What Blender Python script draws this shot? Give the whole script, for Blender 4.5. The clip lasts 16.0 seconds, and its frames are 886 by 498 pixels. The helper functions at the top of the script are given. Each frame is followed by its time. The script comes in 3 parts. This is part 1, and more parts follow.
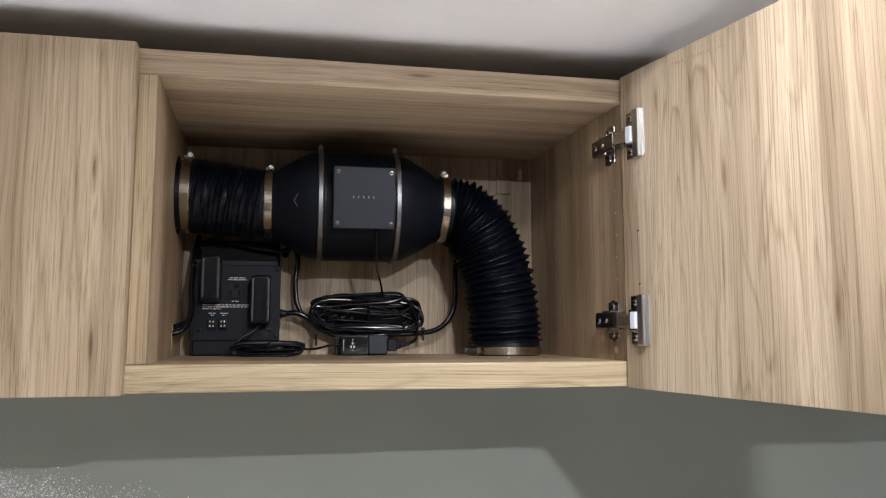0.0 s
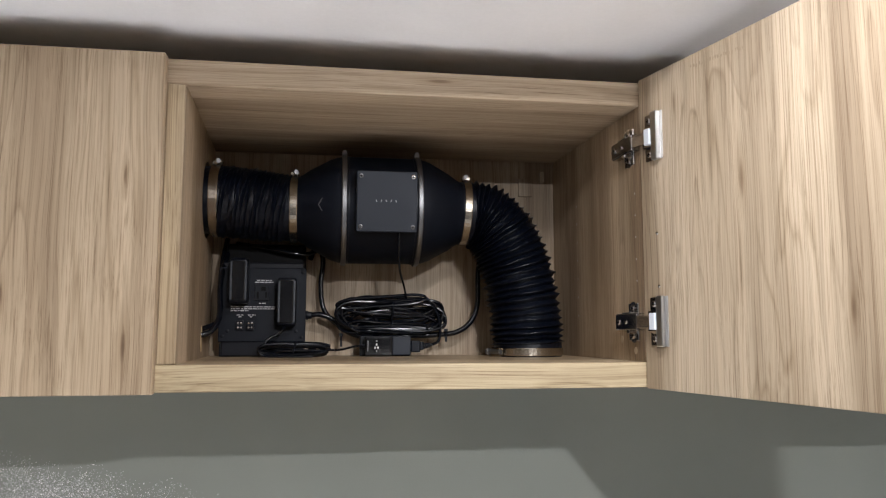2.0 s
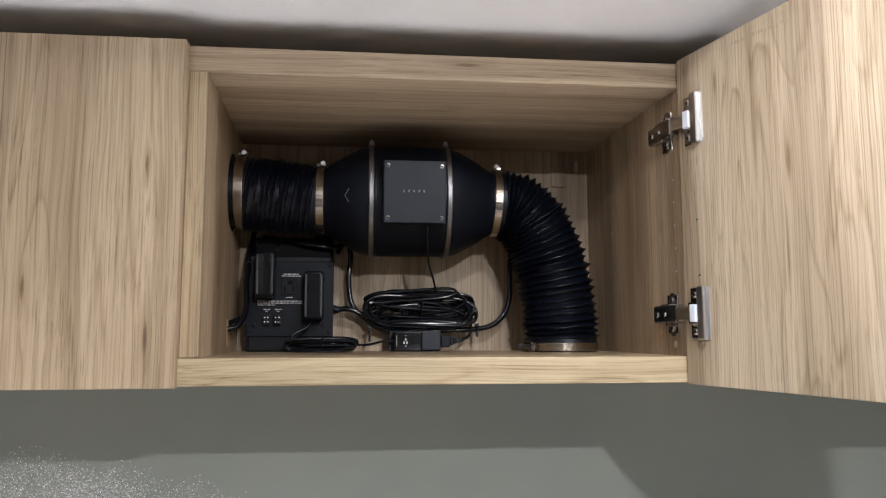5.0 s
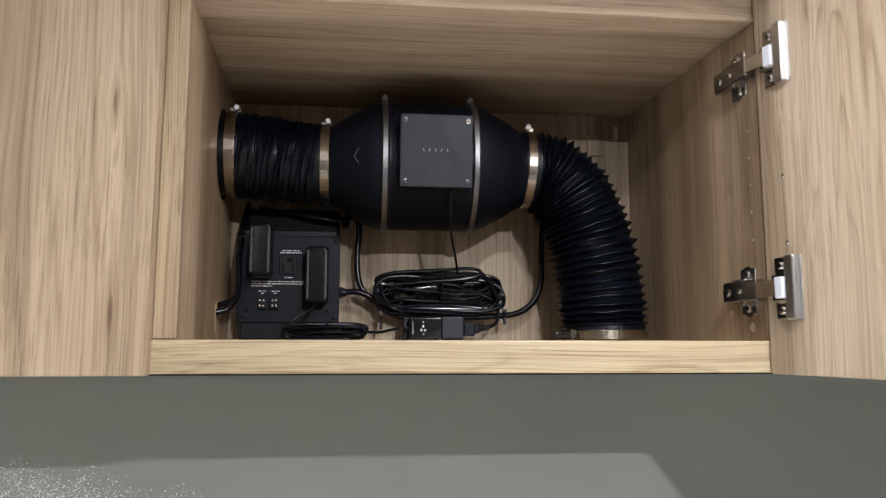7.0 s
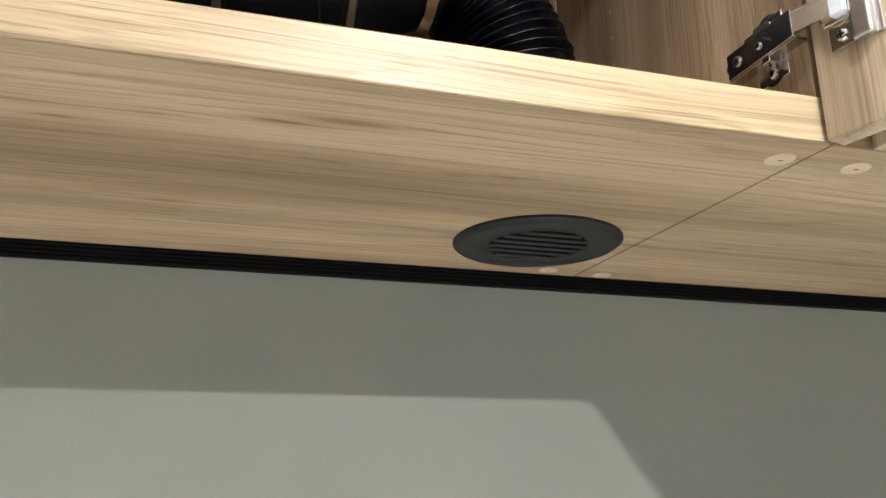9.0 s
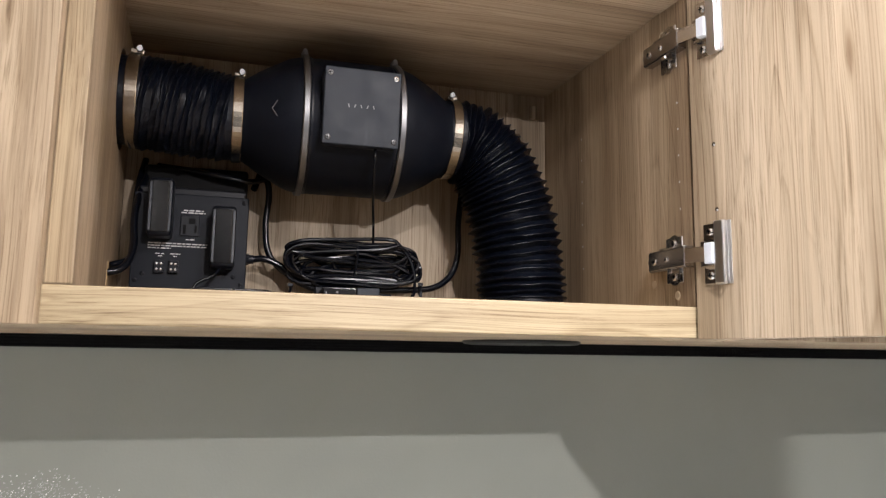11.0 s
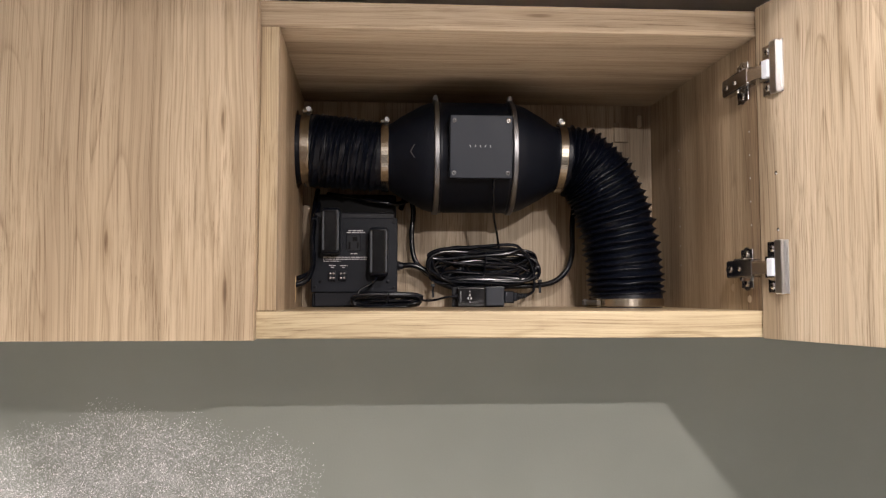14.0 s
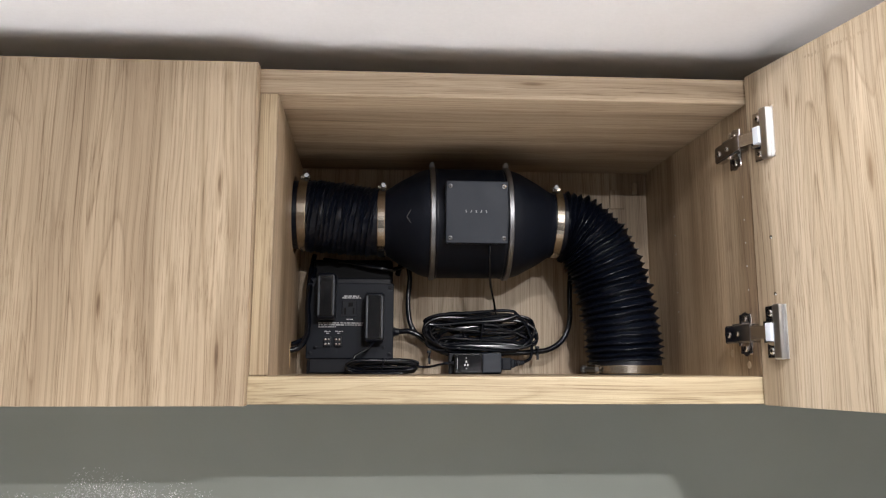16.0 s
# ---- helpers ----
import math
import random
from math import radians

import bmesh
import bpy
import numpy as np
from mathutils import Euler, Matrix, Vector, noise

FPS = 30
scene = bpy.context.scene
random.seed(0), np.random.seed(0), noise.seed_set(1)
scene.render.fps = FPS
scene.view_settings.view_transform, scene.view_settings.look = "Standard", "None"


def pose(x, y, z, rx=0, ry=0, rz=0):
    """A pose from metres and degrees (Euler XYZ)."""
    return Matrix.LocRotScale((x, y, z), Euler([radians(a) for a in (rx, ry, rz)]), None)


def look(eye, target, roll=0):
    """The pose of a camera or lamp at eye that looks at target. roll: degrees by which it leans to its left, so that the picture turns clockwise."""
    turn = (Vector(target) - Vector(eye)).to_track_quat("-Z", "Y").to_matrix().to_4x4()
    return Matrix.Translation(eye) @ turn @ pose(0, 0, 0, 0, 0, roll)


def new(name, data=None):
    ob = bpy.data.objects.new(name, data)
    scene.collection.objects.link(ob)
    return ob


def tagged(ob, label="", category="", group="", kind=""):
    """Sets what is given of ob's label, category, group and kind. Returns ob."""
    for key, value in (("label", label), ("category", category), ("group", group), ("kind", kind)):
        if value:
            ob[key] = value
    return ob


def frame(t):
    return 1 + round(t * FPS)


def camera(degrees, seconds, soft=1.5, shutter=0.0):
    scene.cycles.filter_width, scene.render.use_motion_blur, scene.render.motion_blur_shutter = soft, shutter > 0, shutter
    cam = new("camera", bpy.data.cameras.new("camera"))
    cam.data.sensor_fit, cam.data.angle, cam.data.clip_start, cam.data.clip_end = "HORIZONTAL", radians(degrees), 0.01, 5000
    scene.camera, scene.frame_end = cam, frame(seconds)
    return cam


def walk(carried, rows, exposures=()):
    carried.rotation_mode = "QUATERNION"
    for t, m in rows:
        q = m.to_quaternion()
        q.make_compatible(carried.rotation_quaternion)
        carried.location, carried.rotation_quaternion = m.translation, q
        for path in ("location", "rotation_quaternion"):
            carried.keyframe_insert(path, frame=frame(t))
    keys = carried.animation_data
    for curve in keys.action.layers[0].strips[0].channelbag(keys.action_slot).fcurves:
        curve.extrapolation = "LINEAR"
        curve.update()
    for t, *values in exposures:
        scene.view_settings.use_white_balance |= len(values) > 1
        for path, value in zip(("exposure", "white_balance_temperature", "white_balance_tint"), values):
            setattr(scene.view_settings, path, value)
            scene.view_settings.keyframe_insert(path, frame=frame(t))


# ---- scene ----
cam = camera(61.3, 16.0, soft=1.2, shutter=0.2)
PATH = [
    (0, (0.182, -0.983, 1.977), (0.56, 0.969, 2.194), -0.0),
    (0.5, (0.181, -0.988, 1.98), (0.542, 0.967, 2.197), 0.0),
    (1, (0.187, -0.994, 1.976), (0.523, 0.965, 2.199), 0.0),
    (1.5, (0.19, -0.999, 1.976), (0.507, 0.963, 2.199), -0.0),
    (2, (0.192, -1.003, 1.976), (0.491, 0.962, 2.198), -0.0),
    (2.5, (0.191, -0.999, 1.977), (0.473, 0.969, 2.199), -0.0),
    (3, (0.198, -0.987, 1.973), (0.459, 0.983, 2.196), -0.1),
    (3.5, (0.203, -0.98, 1.969), (0.448, 0.992, 2.193), -0.1),
    (4, (0.205, -0.973, 1.967), (0.436, 1.001, 2.191), -0.1),
    (6.5, (0.205, -0.934, 1.953), (0.396, 1.044, 2.184), -0.0),
    (7, (0.188, -0.787, 1.932), (0.397, 1.186, 2.181), 0.1),
    (7.5, (0.17, -0.585, 1.861), (0.434, 1.374, 2.163), 0.4),
    (8, (0.221, -0.442, 1.749), (0.586, 1.484, 2.145), 0.3),
    (8.5, (0.254, -0.372, 1.685), (0.697, 1.515, 2.178), -0.1),
    (9, (0.257, -0.385, 1.688), (0.765, 1.466, 2.249), -0.1),
    (9.5, (0.23, -0.424, 1.726), (0.785, 1.406, 2.312), -0.1),
    (9.7, (0.207, -0.451, 1.761), (0.775, 1.376, 2.343), 0.1),
    (11.8, (0.129, -0.85, 1.9), (0.551, 1.105, 1.925), 0.1),
    (12, (0.128, -0.863, 1.908), (0.493, 1.104, 1.882), 0.0),
    (12.5, (0.133, -0.888, 1.921), (0.386, 1.094, 1.846), -0.0),
    (13, (0.143, -0.925, 1.936), (0.318, 1.066, 1.886), -0.1),
    (13.5, (0.145, -0.939, 1.945), (0.294, 1.055, 1.977), -0.1),
    (14, (0.156, -0.961, 1.955), (0.272, 1.032, 2.079), -0.0),
    (14.5, (0.156, -0.962, 1.951), (0.27, 1.024, 2.162), 0.0),
    (15, (0.157, -0.963, 1.952), (0.272, 1.016, 2.22), 0.0),
    (15.5, (0.161, -0.959, 1.949), (0.272, 1.015, 2.25), 0.1),
    (16, (0.164, -0.956, 1.946), (0.276, 1.016, 2.259), 0.1),
]
EXPOSURES = [(0.0, -0.06, 6420, 10), (4.0, -0.06, 6420, 10), (7.0, 0.12, 6450, 10), (7.5, 0.62, 6450, 7), (8.0, 0.55, 6700, 8), (8.5, 0.50, 6750, 6),
             (9.0, 0.51, 6850, 10), (9.5, 0.61, 6950, 12), (11.8, 0.28, 6700, 13), (12.0, 0.28, 6700, 13), (12.5, 0.28, 6700, 12), (13.0, 0.27, 7150, 15),
             (13.5, 0.25, 7200, 15), (14.0, 0.24, 7150, 15), (14.5, 0.25, 6850, 12), (15.5, 0.27, 6600, 10), (16.0, 0.27, 6550, 10)]
walk(cam, [(t, look(eye, target, roll)) for t, eye, target, roll in PATH], EXPOSURES)

# ---- light ----
world = bpy.data.worlds.new("room_air")
scene.world = world
world.use_nodes = True
world.node_tree.nodes["Background"].inputs[0].default_value = (0.9, 0.95, 1.0, 1)
world.node_tree.nodes["Background"].inputs[1].default_value = 0.02

Z = 1.9            # underside of the wall cabinets
CEIL = 2.381       # ceiling above the cabinets
ROOM_CEIL = 2.51   # the rest of the ceiling, unseen, raised to seat the lamps
WALL_Y = 0.392


def disc_lamp(name, eye, target, watts, size, color, spread=180):
    data = bpy.data.lights.new(name, "AREA")
    data.shape, data.size, data.energy, data.color = "DISK", size, watts, color
    data.spread = radians(spread)
    ob = new(name, data)
    ob.matrix_world = look(eye, target)
    return ob


WARM = (0.985, 0.978, 1.010)
# unseen downlights in the higher ceiling: those the shadows call for, plus fill
LAMP_Z = 2.49
NEAR_LAMPS = [(0.472, -0.526), (-1.16, -0.526)]
KEY_LAMP = (0.580, -1.65)
FILL_LAMPS = [(-1.1, -1.05), (-0.15, -1.05), (1.25, -1.05)]
disc_lamp("unseen_downlight", (*KEY_LAMP, LAMP_Z), (*KEY_LAMP, 0), 47, 0.06, WARM)
for (x, y), (watts, beam) in zip(NEAR_LAMPS, ((5.8, 168), (16.0, 128))):
    disc_lamp("unseen_downlight", (x, y, LAMP_Z), (x, y, 0), watts, 0.08, WARM, beam)
# added middle row with narrow beams: its floor bounce fills ceiling and cabinets
for x, y in FILL_LAMPS:
    disc_lamp("unseen_downlight", (x, y, LAMP_Z), (x, y, 0), 17, 0.07, WARM, 60)

# ---- materials ----


def material(name):
    m = bpy.data.materials.new(name)
    m.use_nodes = True
    nt = m.node_tree
    return m, nt, nt.nodes["Principled BSDF"]


def node(nt, kind, **values):
    n = nt.nodes.new(kind)
    for k, v in values.items():
        n.inputs[k.replace("_", " ")].default_value = v
    return n


def ramp(nt, fac, stops):
    r = nt.nodes.new("ShaderNodeValToRGB")
    els = r.color_ramp.elements
    while len(els) < len(stops):
        els.new(0.5)
    for e, (p, c) in zip(els, stops):
        e.position, e.color = p, (*c, 1) if len(c) == 3 else c
    nt.links.new(fac, r.inputs[0])
    return r.outputs[0]


def mixed(nt, fac, a, b, mode="MIX"):
    m = nt.nodes.new("ShaderNodeMix")
    m.data_type, m.blend_type = "RGBA", mode
    for socket, value in ((m.inputs[0], fac), (m.inputs[6], a), (m.inputs[7], b)):
        if hasattr(value, "is_output"):
            nt.links.new(value, socket)
        elif isinstance(value, (int, float)):
            socket.default_value = value
        else:
            socket.default_value = (*value, 1)
    return m.outputs[2]


def bump(nt, bsdf, height, strength, distance, socket="Normal"):
    b = node(nt, "ShaderNodeBump", Strength=strength, Distance=distance)
    nt.links.new(height, b.inputs["Height"])
    nt.links.new(b.outputs[0], bsdf.inputs[socket])


def wood(name, axis, seed, tone=1.0, knots=(), hue=(1.0, 1.0, 1.0), gloss=0.30):
    """Oak-look laminate with its grain along one axis."""
    m, nt, bsdf = material(name)
    co = nt.nodes.new("ShaderNodeTexCoord")
    source = co.outputs["Object"]

    def noise_at(along, across, detail, shift, rough=0.55, distortion=0.0):
        mp = nt.nodes.new("ShaderNodeMapping")
        sc = [across, across, across]
        sc["xyz".index(axis)] = along
        mp.inputs["Scale"].default_value = sc
        mp.inputs["Location"].default_value = (seed * 3.7 + shift, seed * 1.3 + shift, seed * 2.1 - shift)
        nt.links.new(source, mp.inputs["Vector"])
        n = node(nt, "ShaderNodeTexNoise", Scale=1.0, Detail=detail, Roughness=rough, Distortion=distortion)
        nt.links.new(mp.outputs[0], n.inputs["Vector"])
        return n.outputs["Fac"]

    warp = noise_at(0.7, 9.0, 4, 0.0, 0.55)
    # the grain wanders: two slow swerves, one long and one short
    for along, across, reach, shift in ((1.7, 6.0, 0.026, 11.0), (3.0, 20.0, 0.0030, 17.0)):
        mp = nt.nodes.new("ShaderNodeMapping")
        sc = [across] * 3
        sc["xyz".index(axis)] = along
        mp.inputs["Scale"].default_value = sc
        mp.inputs["Location"].default_value = (shift + seed, shift * 2, shift - seed)
        nt.links.new(co.outputs["Object"], mp.inputs["Vector"])
        sway = node(nt, "ShaderNodeTexNoise", Scale=1.0, Detail=2.0)
        nt.links.new(mp.outputs[0], sway.inputs["Vector"])
        by = nt.nodes.new("ShaderNodeVectorMath")
        by.operation = "MULTIPLY_ADD"
        by.inputs[1].default_value = (reach,) * 3
        nt.links.new(sway.outputs["Color"], by.inputs[0])
        nt.links.new(source, by.inputs[2])
        source = by.outputs[0]
    # round each knot the grain swerves aside
    shade = None
    for where, size in knots:
        off = nt.nodes.new("ShaderNodeVectorMath")
        off.operation = "SUBTRACT"
        off.inputs[1].default_value = where
        nt.links.new(co.outputs["Object"], off.inputs[0])
        sc = [1 / size] * 3
        sc["xyz".index(axis)] = 0.16 / size
        stretch = nt.nodes.new("ShaderNodeVectorMath")
        stretch.operation = "MULTIPLY"
        stretch.inputs[1].default_value = sc
        nt.links.new(off.outputs[0], stretch.inputs[0])
        far = nt.nodes.new("ShaderNodeVectorMath")
        far.operation = "LENGTH"
        nt.links.new(stretch.outputs[0], far.inputs[0])
        push = ramp(nt, far.outputs["Value"], [(0.0, (0.9,) * 3), (0.25, (0.55,) * 3), (0.6, (0.16,) * 3), (1.0, (0.0,) * 3)])
        scaled = nt.nodes.new("ShaderNodeVectorMath")
        scaled.operation = "MULTIPLY"
        nt.links.new(off.outputs[0], scaled.inputs[0])
        nt.links.new(push, scaled.inputs[1])
        less = nt.nodes.new("ShaderNodeVectorMath")
        less.operation = "SUBTRACT"
        nt.links.new(source, less.inputs[0])
        nt.links.new(scaled.outputs[0], less.inputs[1])
        source = less.outputs[0]
        spot = ramp(nt, far.outputs["Value"], [(0.0, (0.34, 0.27, 0.21)), (0.10, (0.48, 0.40, 0.33)), (0.22, (0.82, 0.79, 0.75)), (0.5, (1, 1, 1))])
        shade = spot if shade is None else mixed(nt, 1.0, shade, spot, "MULTIPLY")
    # growth rings: bands bent by a slow noise, drawn out along the grain
    figure = noise_at(0.75, 10, 3, 3.0, 0.40, 0.4)
    bands = noise_at(0.45, 140, 4, 5.0, 0.66, 0.1)
    streak = noise_at(0.8, 26, 4, 7.0, 0.6, 0.1)
    board = noise_at(0.35, 15, 3, 19.0, 0.5)
    flame = noise_at(1.3, 17, 2, 23.0, 0.4, 0.5)
    fine = noise_at(1.1, 520, 4, 9.0, 0.74)
    pores = noise_at(9, 700, 2, 2.0, 0.6)
    rings = nt.nodes.new("ShaderNodeMath")
    rings.operation = "MULTIPLY"
    rings.inputs[1].default_value = 17.0
    nt.links.new(figure, rings.inputs[0])
    saw = nt.nodes.new("ShaderNodeMath")
    saw.operation = "FRACT"
    nt.links.new(rings.outputs[0], saw.inputs[0])
    shades = [(0.34, (0.318, 0.2355, 0.160)), (0.42, (0.404, 0.3135, 0.219)), (0.52, (0.478, 0.3815, 0.273)), (0.64, (0.560, 0.4575, 0.338))]
    base = ramp(nt, warp, [(p, tuple(v * tone * h for v, h in zip(c, hue))) for p, c in shades])
    late = ramp(nt, saw.outputs[0], [(0.0, (1.03, 1.03, 1.03)), (0.62, (0.98, 0.98, 0.97)), (0.84, (0.88, 0.86, 0.83)), (0.94, (0.56, 0.50, 0.44)), (1.0, (1.03, 1.03, 1.03))])
    # the rings show strongly in some stretches and fade in others
    showing = ramp(nt, noise_at(1.1, 6.0, 2, 13.0, 0.5), [(0.40, (0.06,) * 3), (0.52, (0.26,) * 3), (0.64, (0.60,) * 3)])
    c = mixed(nt, showing, base, late, "MULTIPLY")
    # broad planks of tone, and narrow dark flames where the saw cut across the rings
    broad = ramp(nt, board, [(0.33, (0.70, 0.67, 0.62)), (0.43, (0.88, 0.865, 0.84)), (0.54, (1.02, 1.02, 1.01)), (0.66, (1.10, 1.10, 1.09))])
    c = mixed(nt, 0.85, c, broad, "MULTIPLY")
    crossing = nt.nodes.new("ShaderNodeMath")
    crossing.operation = "PINGPONG"
    crossing.inputs[1].default_value = 0.055
    nt.links.new(flame, crossing.inputs[0])
    wisps = ramp(nt, crossing.outputs[0], [(0.0, (0.62, 0.56, 0.49)), (0.006, (0.80, 0.77, 0.72)), (0.016, (1.0, 1.0, 1.0))])
    where_wisps = ramp(nt, noise_at(1.4, 9.0, 2, 29.0, 0.5), [(0.52, (0.0,) * 3), (0.64, (0.65,) * 3)])
    c = mixed(nt, where_wisps, c, wisps, "MULTIPLY")
    stain = ramp(nt, streak, [(0.30, (0.60, 0.56, 0.53)), (0.37, (0.80, 0.78, 0.76)), (0.45, (1.0, 1.0, 1.0))])
    c = mixed(nt, 0.75, c, stain, "MULTIPLY")
    dark = ramp(nt, bands, [(0.29, (0.36, 0.30, 0.25)), (0.355, (0.62, 0.57, 0.51)), (0.42, (0.90, 0.89, 0.87)), (0.56, (1.05, 1.05, 1.04)), (0.69, (0.84, 0.82, 0.79))])
    c = mixed(nt, 0.38, c, dark, "MULTIPLY")
    lines = ramp(nt, fine, [(0.36, (0.56, 0.50, 0.44)), (0.43, (0.85, 0.825, 0.79)), (0.49, (1.0, 1.0, 1.0)), (0.60, (1.08, 1.08, 1.08))])
    c = mixed(nt, 0.9, c, lines, "MULTIPLY")
    if shade:
        c = mixed(nt, 0.85, c, shade, "MULTIPLY")
    specks = ramp(nt, pores, [(0.36, (0.70, 0.66, 0.61)), (0.44, (1, 1, 1))])
    c = mixed(nt, 0.4, c, specks, "MULTIPLY")
    nt.links.new(c, bsdf.inputs["Base Color"])
    rough = ramp(nt, fine, [(0.3, (gloss + 0.14,) * 3), (0.7, (gloss,) * 3)])
    nt.links.new(rough, bsdf.inputs["Roughness"])
    bump(nt, bsdf, fine, 0.3, 0.0005)
    return m


def plain(name, color, rough=0.5, metal=0.0, var=0.15, scale=60.0, relief=0.1, dist=0.0005, coat=0.0, spec=0.5):
    """A painted, moulded or metal surface with slight mottling and relief."""
    m, nt, bsdf = material(name)
    co = nt.nodes.new("ShaderNodeTexCoord")
    n = node(nt, "ShaderNodeTexNoise", Scale=scale, Detail=4.0, Roughness=0.6)
    big = node(nt, "ShaderNodeTexNoise", Scale=scale / 12, Detail=2.0)
    nt.links.new(co.outputs["Object"], n.inputs["Vector"])
    nt.links.new(co.outputs["Object"], big.inputs["Vector"])
    lo, hi = [c * (1 - var) for c in color], [min(1, c * (1 + var)) for c in color]
    c = ramp(nt, n.outputs["Fac"], [(0.3, lo), (0.7, hi)])
    c = mixed(nt, 0.5, c, ramp(nt, big.outputs["Fac"], [(0.3, lo), (0.7, hi)]))
    nt.links.new(c, bsdf.inputs["Base Color"])
    r = ramp(nt, big.outputs["Fac"], [(0.3, (rough * 0.85,) * 3), (0.7, (min(1, rough * 1.15),) * 3)])
    nt.links.new(r, bsdf.inputs["Roughness"])
    bsdf.inputs["Metallic"].default_value = metal
    bsdf.inputs["Coat Weight"].default_value = coat
    bsdf.inputs["Specular IOR Level"].default_value = spec
    if relief:
        bump(nt, bsdf, n.outputs["Fac"], relief, dist)
    return m


def speckled_wall(name):
    """Grey-green paint with one patch of fine white flecks, their glare put into the colour."""
    m, nt, bsdf = material(name)
    co = nt.nodes.new("ShaderNodeTexCoord")
    big = node(nt, "ShaderNodeTexNoise", Scale=3.0, Detail=3.0)
    nt.links.new(co.outputs["Object"], big.inputs["Vector"])
    paint = ramp(nt, big.outputs["Fac"], [(0.3, (0.230, 0.243, 0.214)), (0.7, (0.260, 0.273, 0.241))])
    # roundish patch, its rim broken up by noise
    mp = nt.nodes.new("ShaderNodeMapping")
    mp.inputs["Location"].default_value = (0.34 / 0.40, -WALL_Y / 0.40, -(Z - 0.37) / 0.235)
    mp.inputs["Scale"].default_value = (1 / 0.40, 1 / 0.40, 1 / 0.235)
    nt.links.new(co.outputs["Object"], mp.inputs["Vector"])
    length = nt.nodes.new("ShaderNodeVectorMath")
    length.operation = "LENGTH"
    nt.links.new(mp.outputs[0], length.inputs[0])
    rag = node(nt, "ShaderNodeTexNoise", Scale=9.0, Detail=3.0)
    nt.links.new(co.outputs["Object"], rag.inputs["Vector"])

    def maths(kind, a, b):
        n = nt.nodes.new("ShaderNodeMath")
        n.operation = kind
        for i, v in enumerate((a, b)):
            if isinstance(v, (int, float)):
                n.inputs[i].default_value = v
            else:
                nt.links.new(v, n.inputs[i])
        return n.outputs[0]

    reach = maths("ADD", length.outputs["Value"], maths("MULTIPLY", maths("SUBTRACT", rag.outputs["Fac"], 0.5), 0.5))
    dense = ramp(nt, reach, [(0.10, (0.95,) * 3), (0.45, (0.74,) * 3), (0.80, (0.46,) * 3), (1.12, (0.0,) * 3)])
    clump = node(nt, "ShaderNodeTexNoise", Scale=16.0, Detail=3.0)
    nt.links.new(co.outputs["Object"], clump.inputs["Vector"])
    dense = maths("MULTIPLY", dense, ramp(nt, clump.outputs["Fac"], [(0.36, (0.55,) * 3), (0.5, (0.95,) * 3), (0.64, (1.35,) * 3)]))
    cells = node(nt, "ShaderNodeTexVoronoi", Scale=600.0)
    nt.links.new(co.outputs["Object"], cells.inputs["Vector"])
    sep = nt.nodes.new("ShaderNodeSeparateColor")
    nt.links.new(cells.outputs["Color"], sep.inputs[0])
    fleck = maths("LESS_THAN", sep.outputs[0], dense)
    size = maths("LESS_THAN", cells.outputs["Distance"], 0.72)
    fleck = maths("MULTIPLY", fleck, size)
    # the palest flecks carry the patch's glare as colour; no lamp casts it
    white = ramp(nt, sep.outputs[1], [(0.0, (0.31, 0.315, 0.30)), (0.65, (0.48, 0.48, 0.47)), (1.0, (0.94, 0.93, 0.92))])
    c = mixed(nt, fleck, paint, white)
    # one smooth pale blotch in the middle of the flecks
    off = nt.nodes.new("ShaderNodeVectorMath")
    off.operation = "DISTANCE"
    off.inputs[1].default_value = (-0.250, WALL_Y, 1.580)
    nt.links.new(co.outputs["Object"], off.inputs[0])
    reach = maths("ADD", off.outputs["Value"], maths("MULTIPLY", maths("SUBTRACT", clump.outputs["Fac"], 0.5), 0.05))
    blot = ramp(nt, reach, [(0.014, (0.8,) * 3), (0.034, (0.0,) * 3)])
    c = mixed(nt, blot, c, (0.47, 0.46, 0.45))
    nt.links.new(c, bsdf.inputs["Base Color"])
    nt.links.new(maths("SUBTRACT", 0.55, maths("MULTIPLY", fleck, 0.2)), bsdf.inputs["Roughness"])
    bsdf.inputs["Specular IOR Level"].default_value = 0.4
    fine = node(nt, "ShaderNodeTexNoise", Scale=260.0, Detail=2.0)
    nt.links.new(co.outputs["Object"], fine.inputs["Vector"])
    bump(nt, bsdf, maths("ADD", fine.outputs["Fac"], maths("MULTIPLY", fleck, 1.2)), 0.3, 0.0007)
    return m


WOOD_X = wood("oak_laminate_lengthwise", "x", 1.0, tone=0.79, hue=(1.03, 0.98, 0.93), gloss=0.48, knots=[((0.34, 0.0, Z + 0.425), 0.016)])
WOOD_X2 = wood("oak_laminate_underside", "x", 6.0, tone=0.88, hue=(1.02, 0.985, 0.89), knots=[((0.317, 0.052, Z), 0.026), ((0.27, 0.062, Z), 0.016), ((0.135, 0.090, Z), 0.012), ((0.445, 0.115, Z), 0.009), ((0.19, 0.235, Z), 0.012), ((0.72, 0.24, Z), 0.010)])
WOOD_Z = wood("oak_laminate_upright", "z", 2.0, tone=0.93, gloss=0.42, hue=(1.02, 0.98, 0.93), knots=[((-0.066, -0.02, Z + 0.275), 0.013), ((-0.205, -0.02, Z + 0.12), 0.014), ((-0.060, -0.02, Z + 0.06), 0.018)])
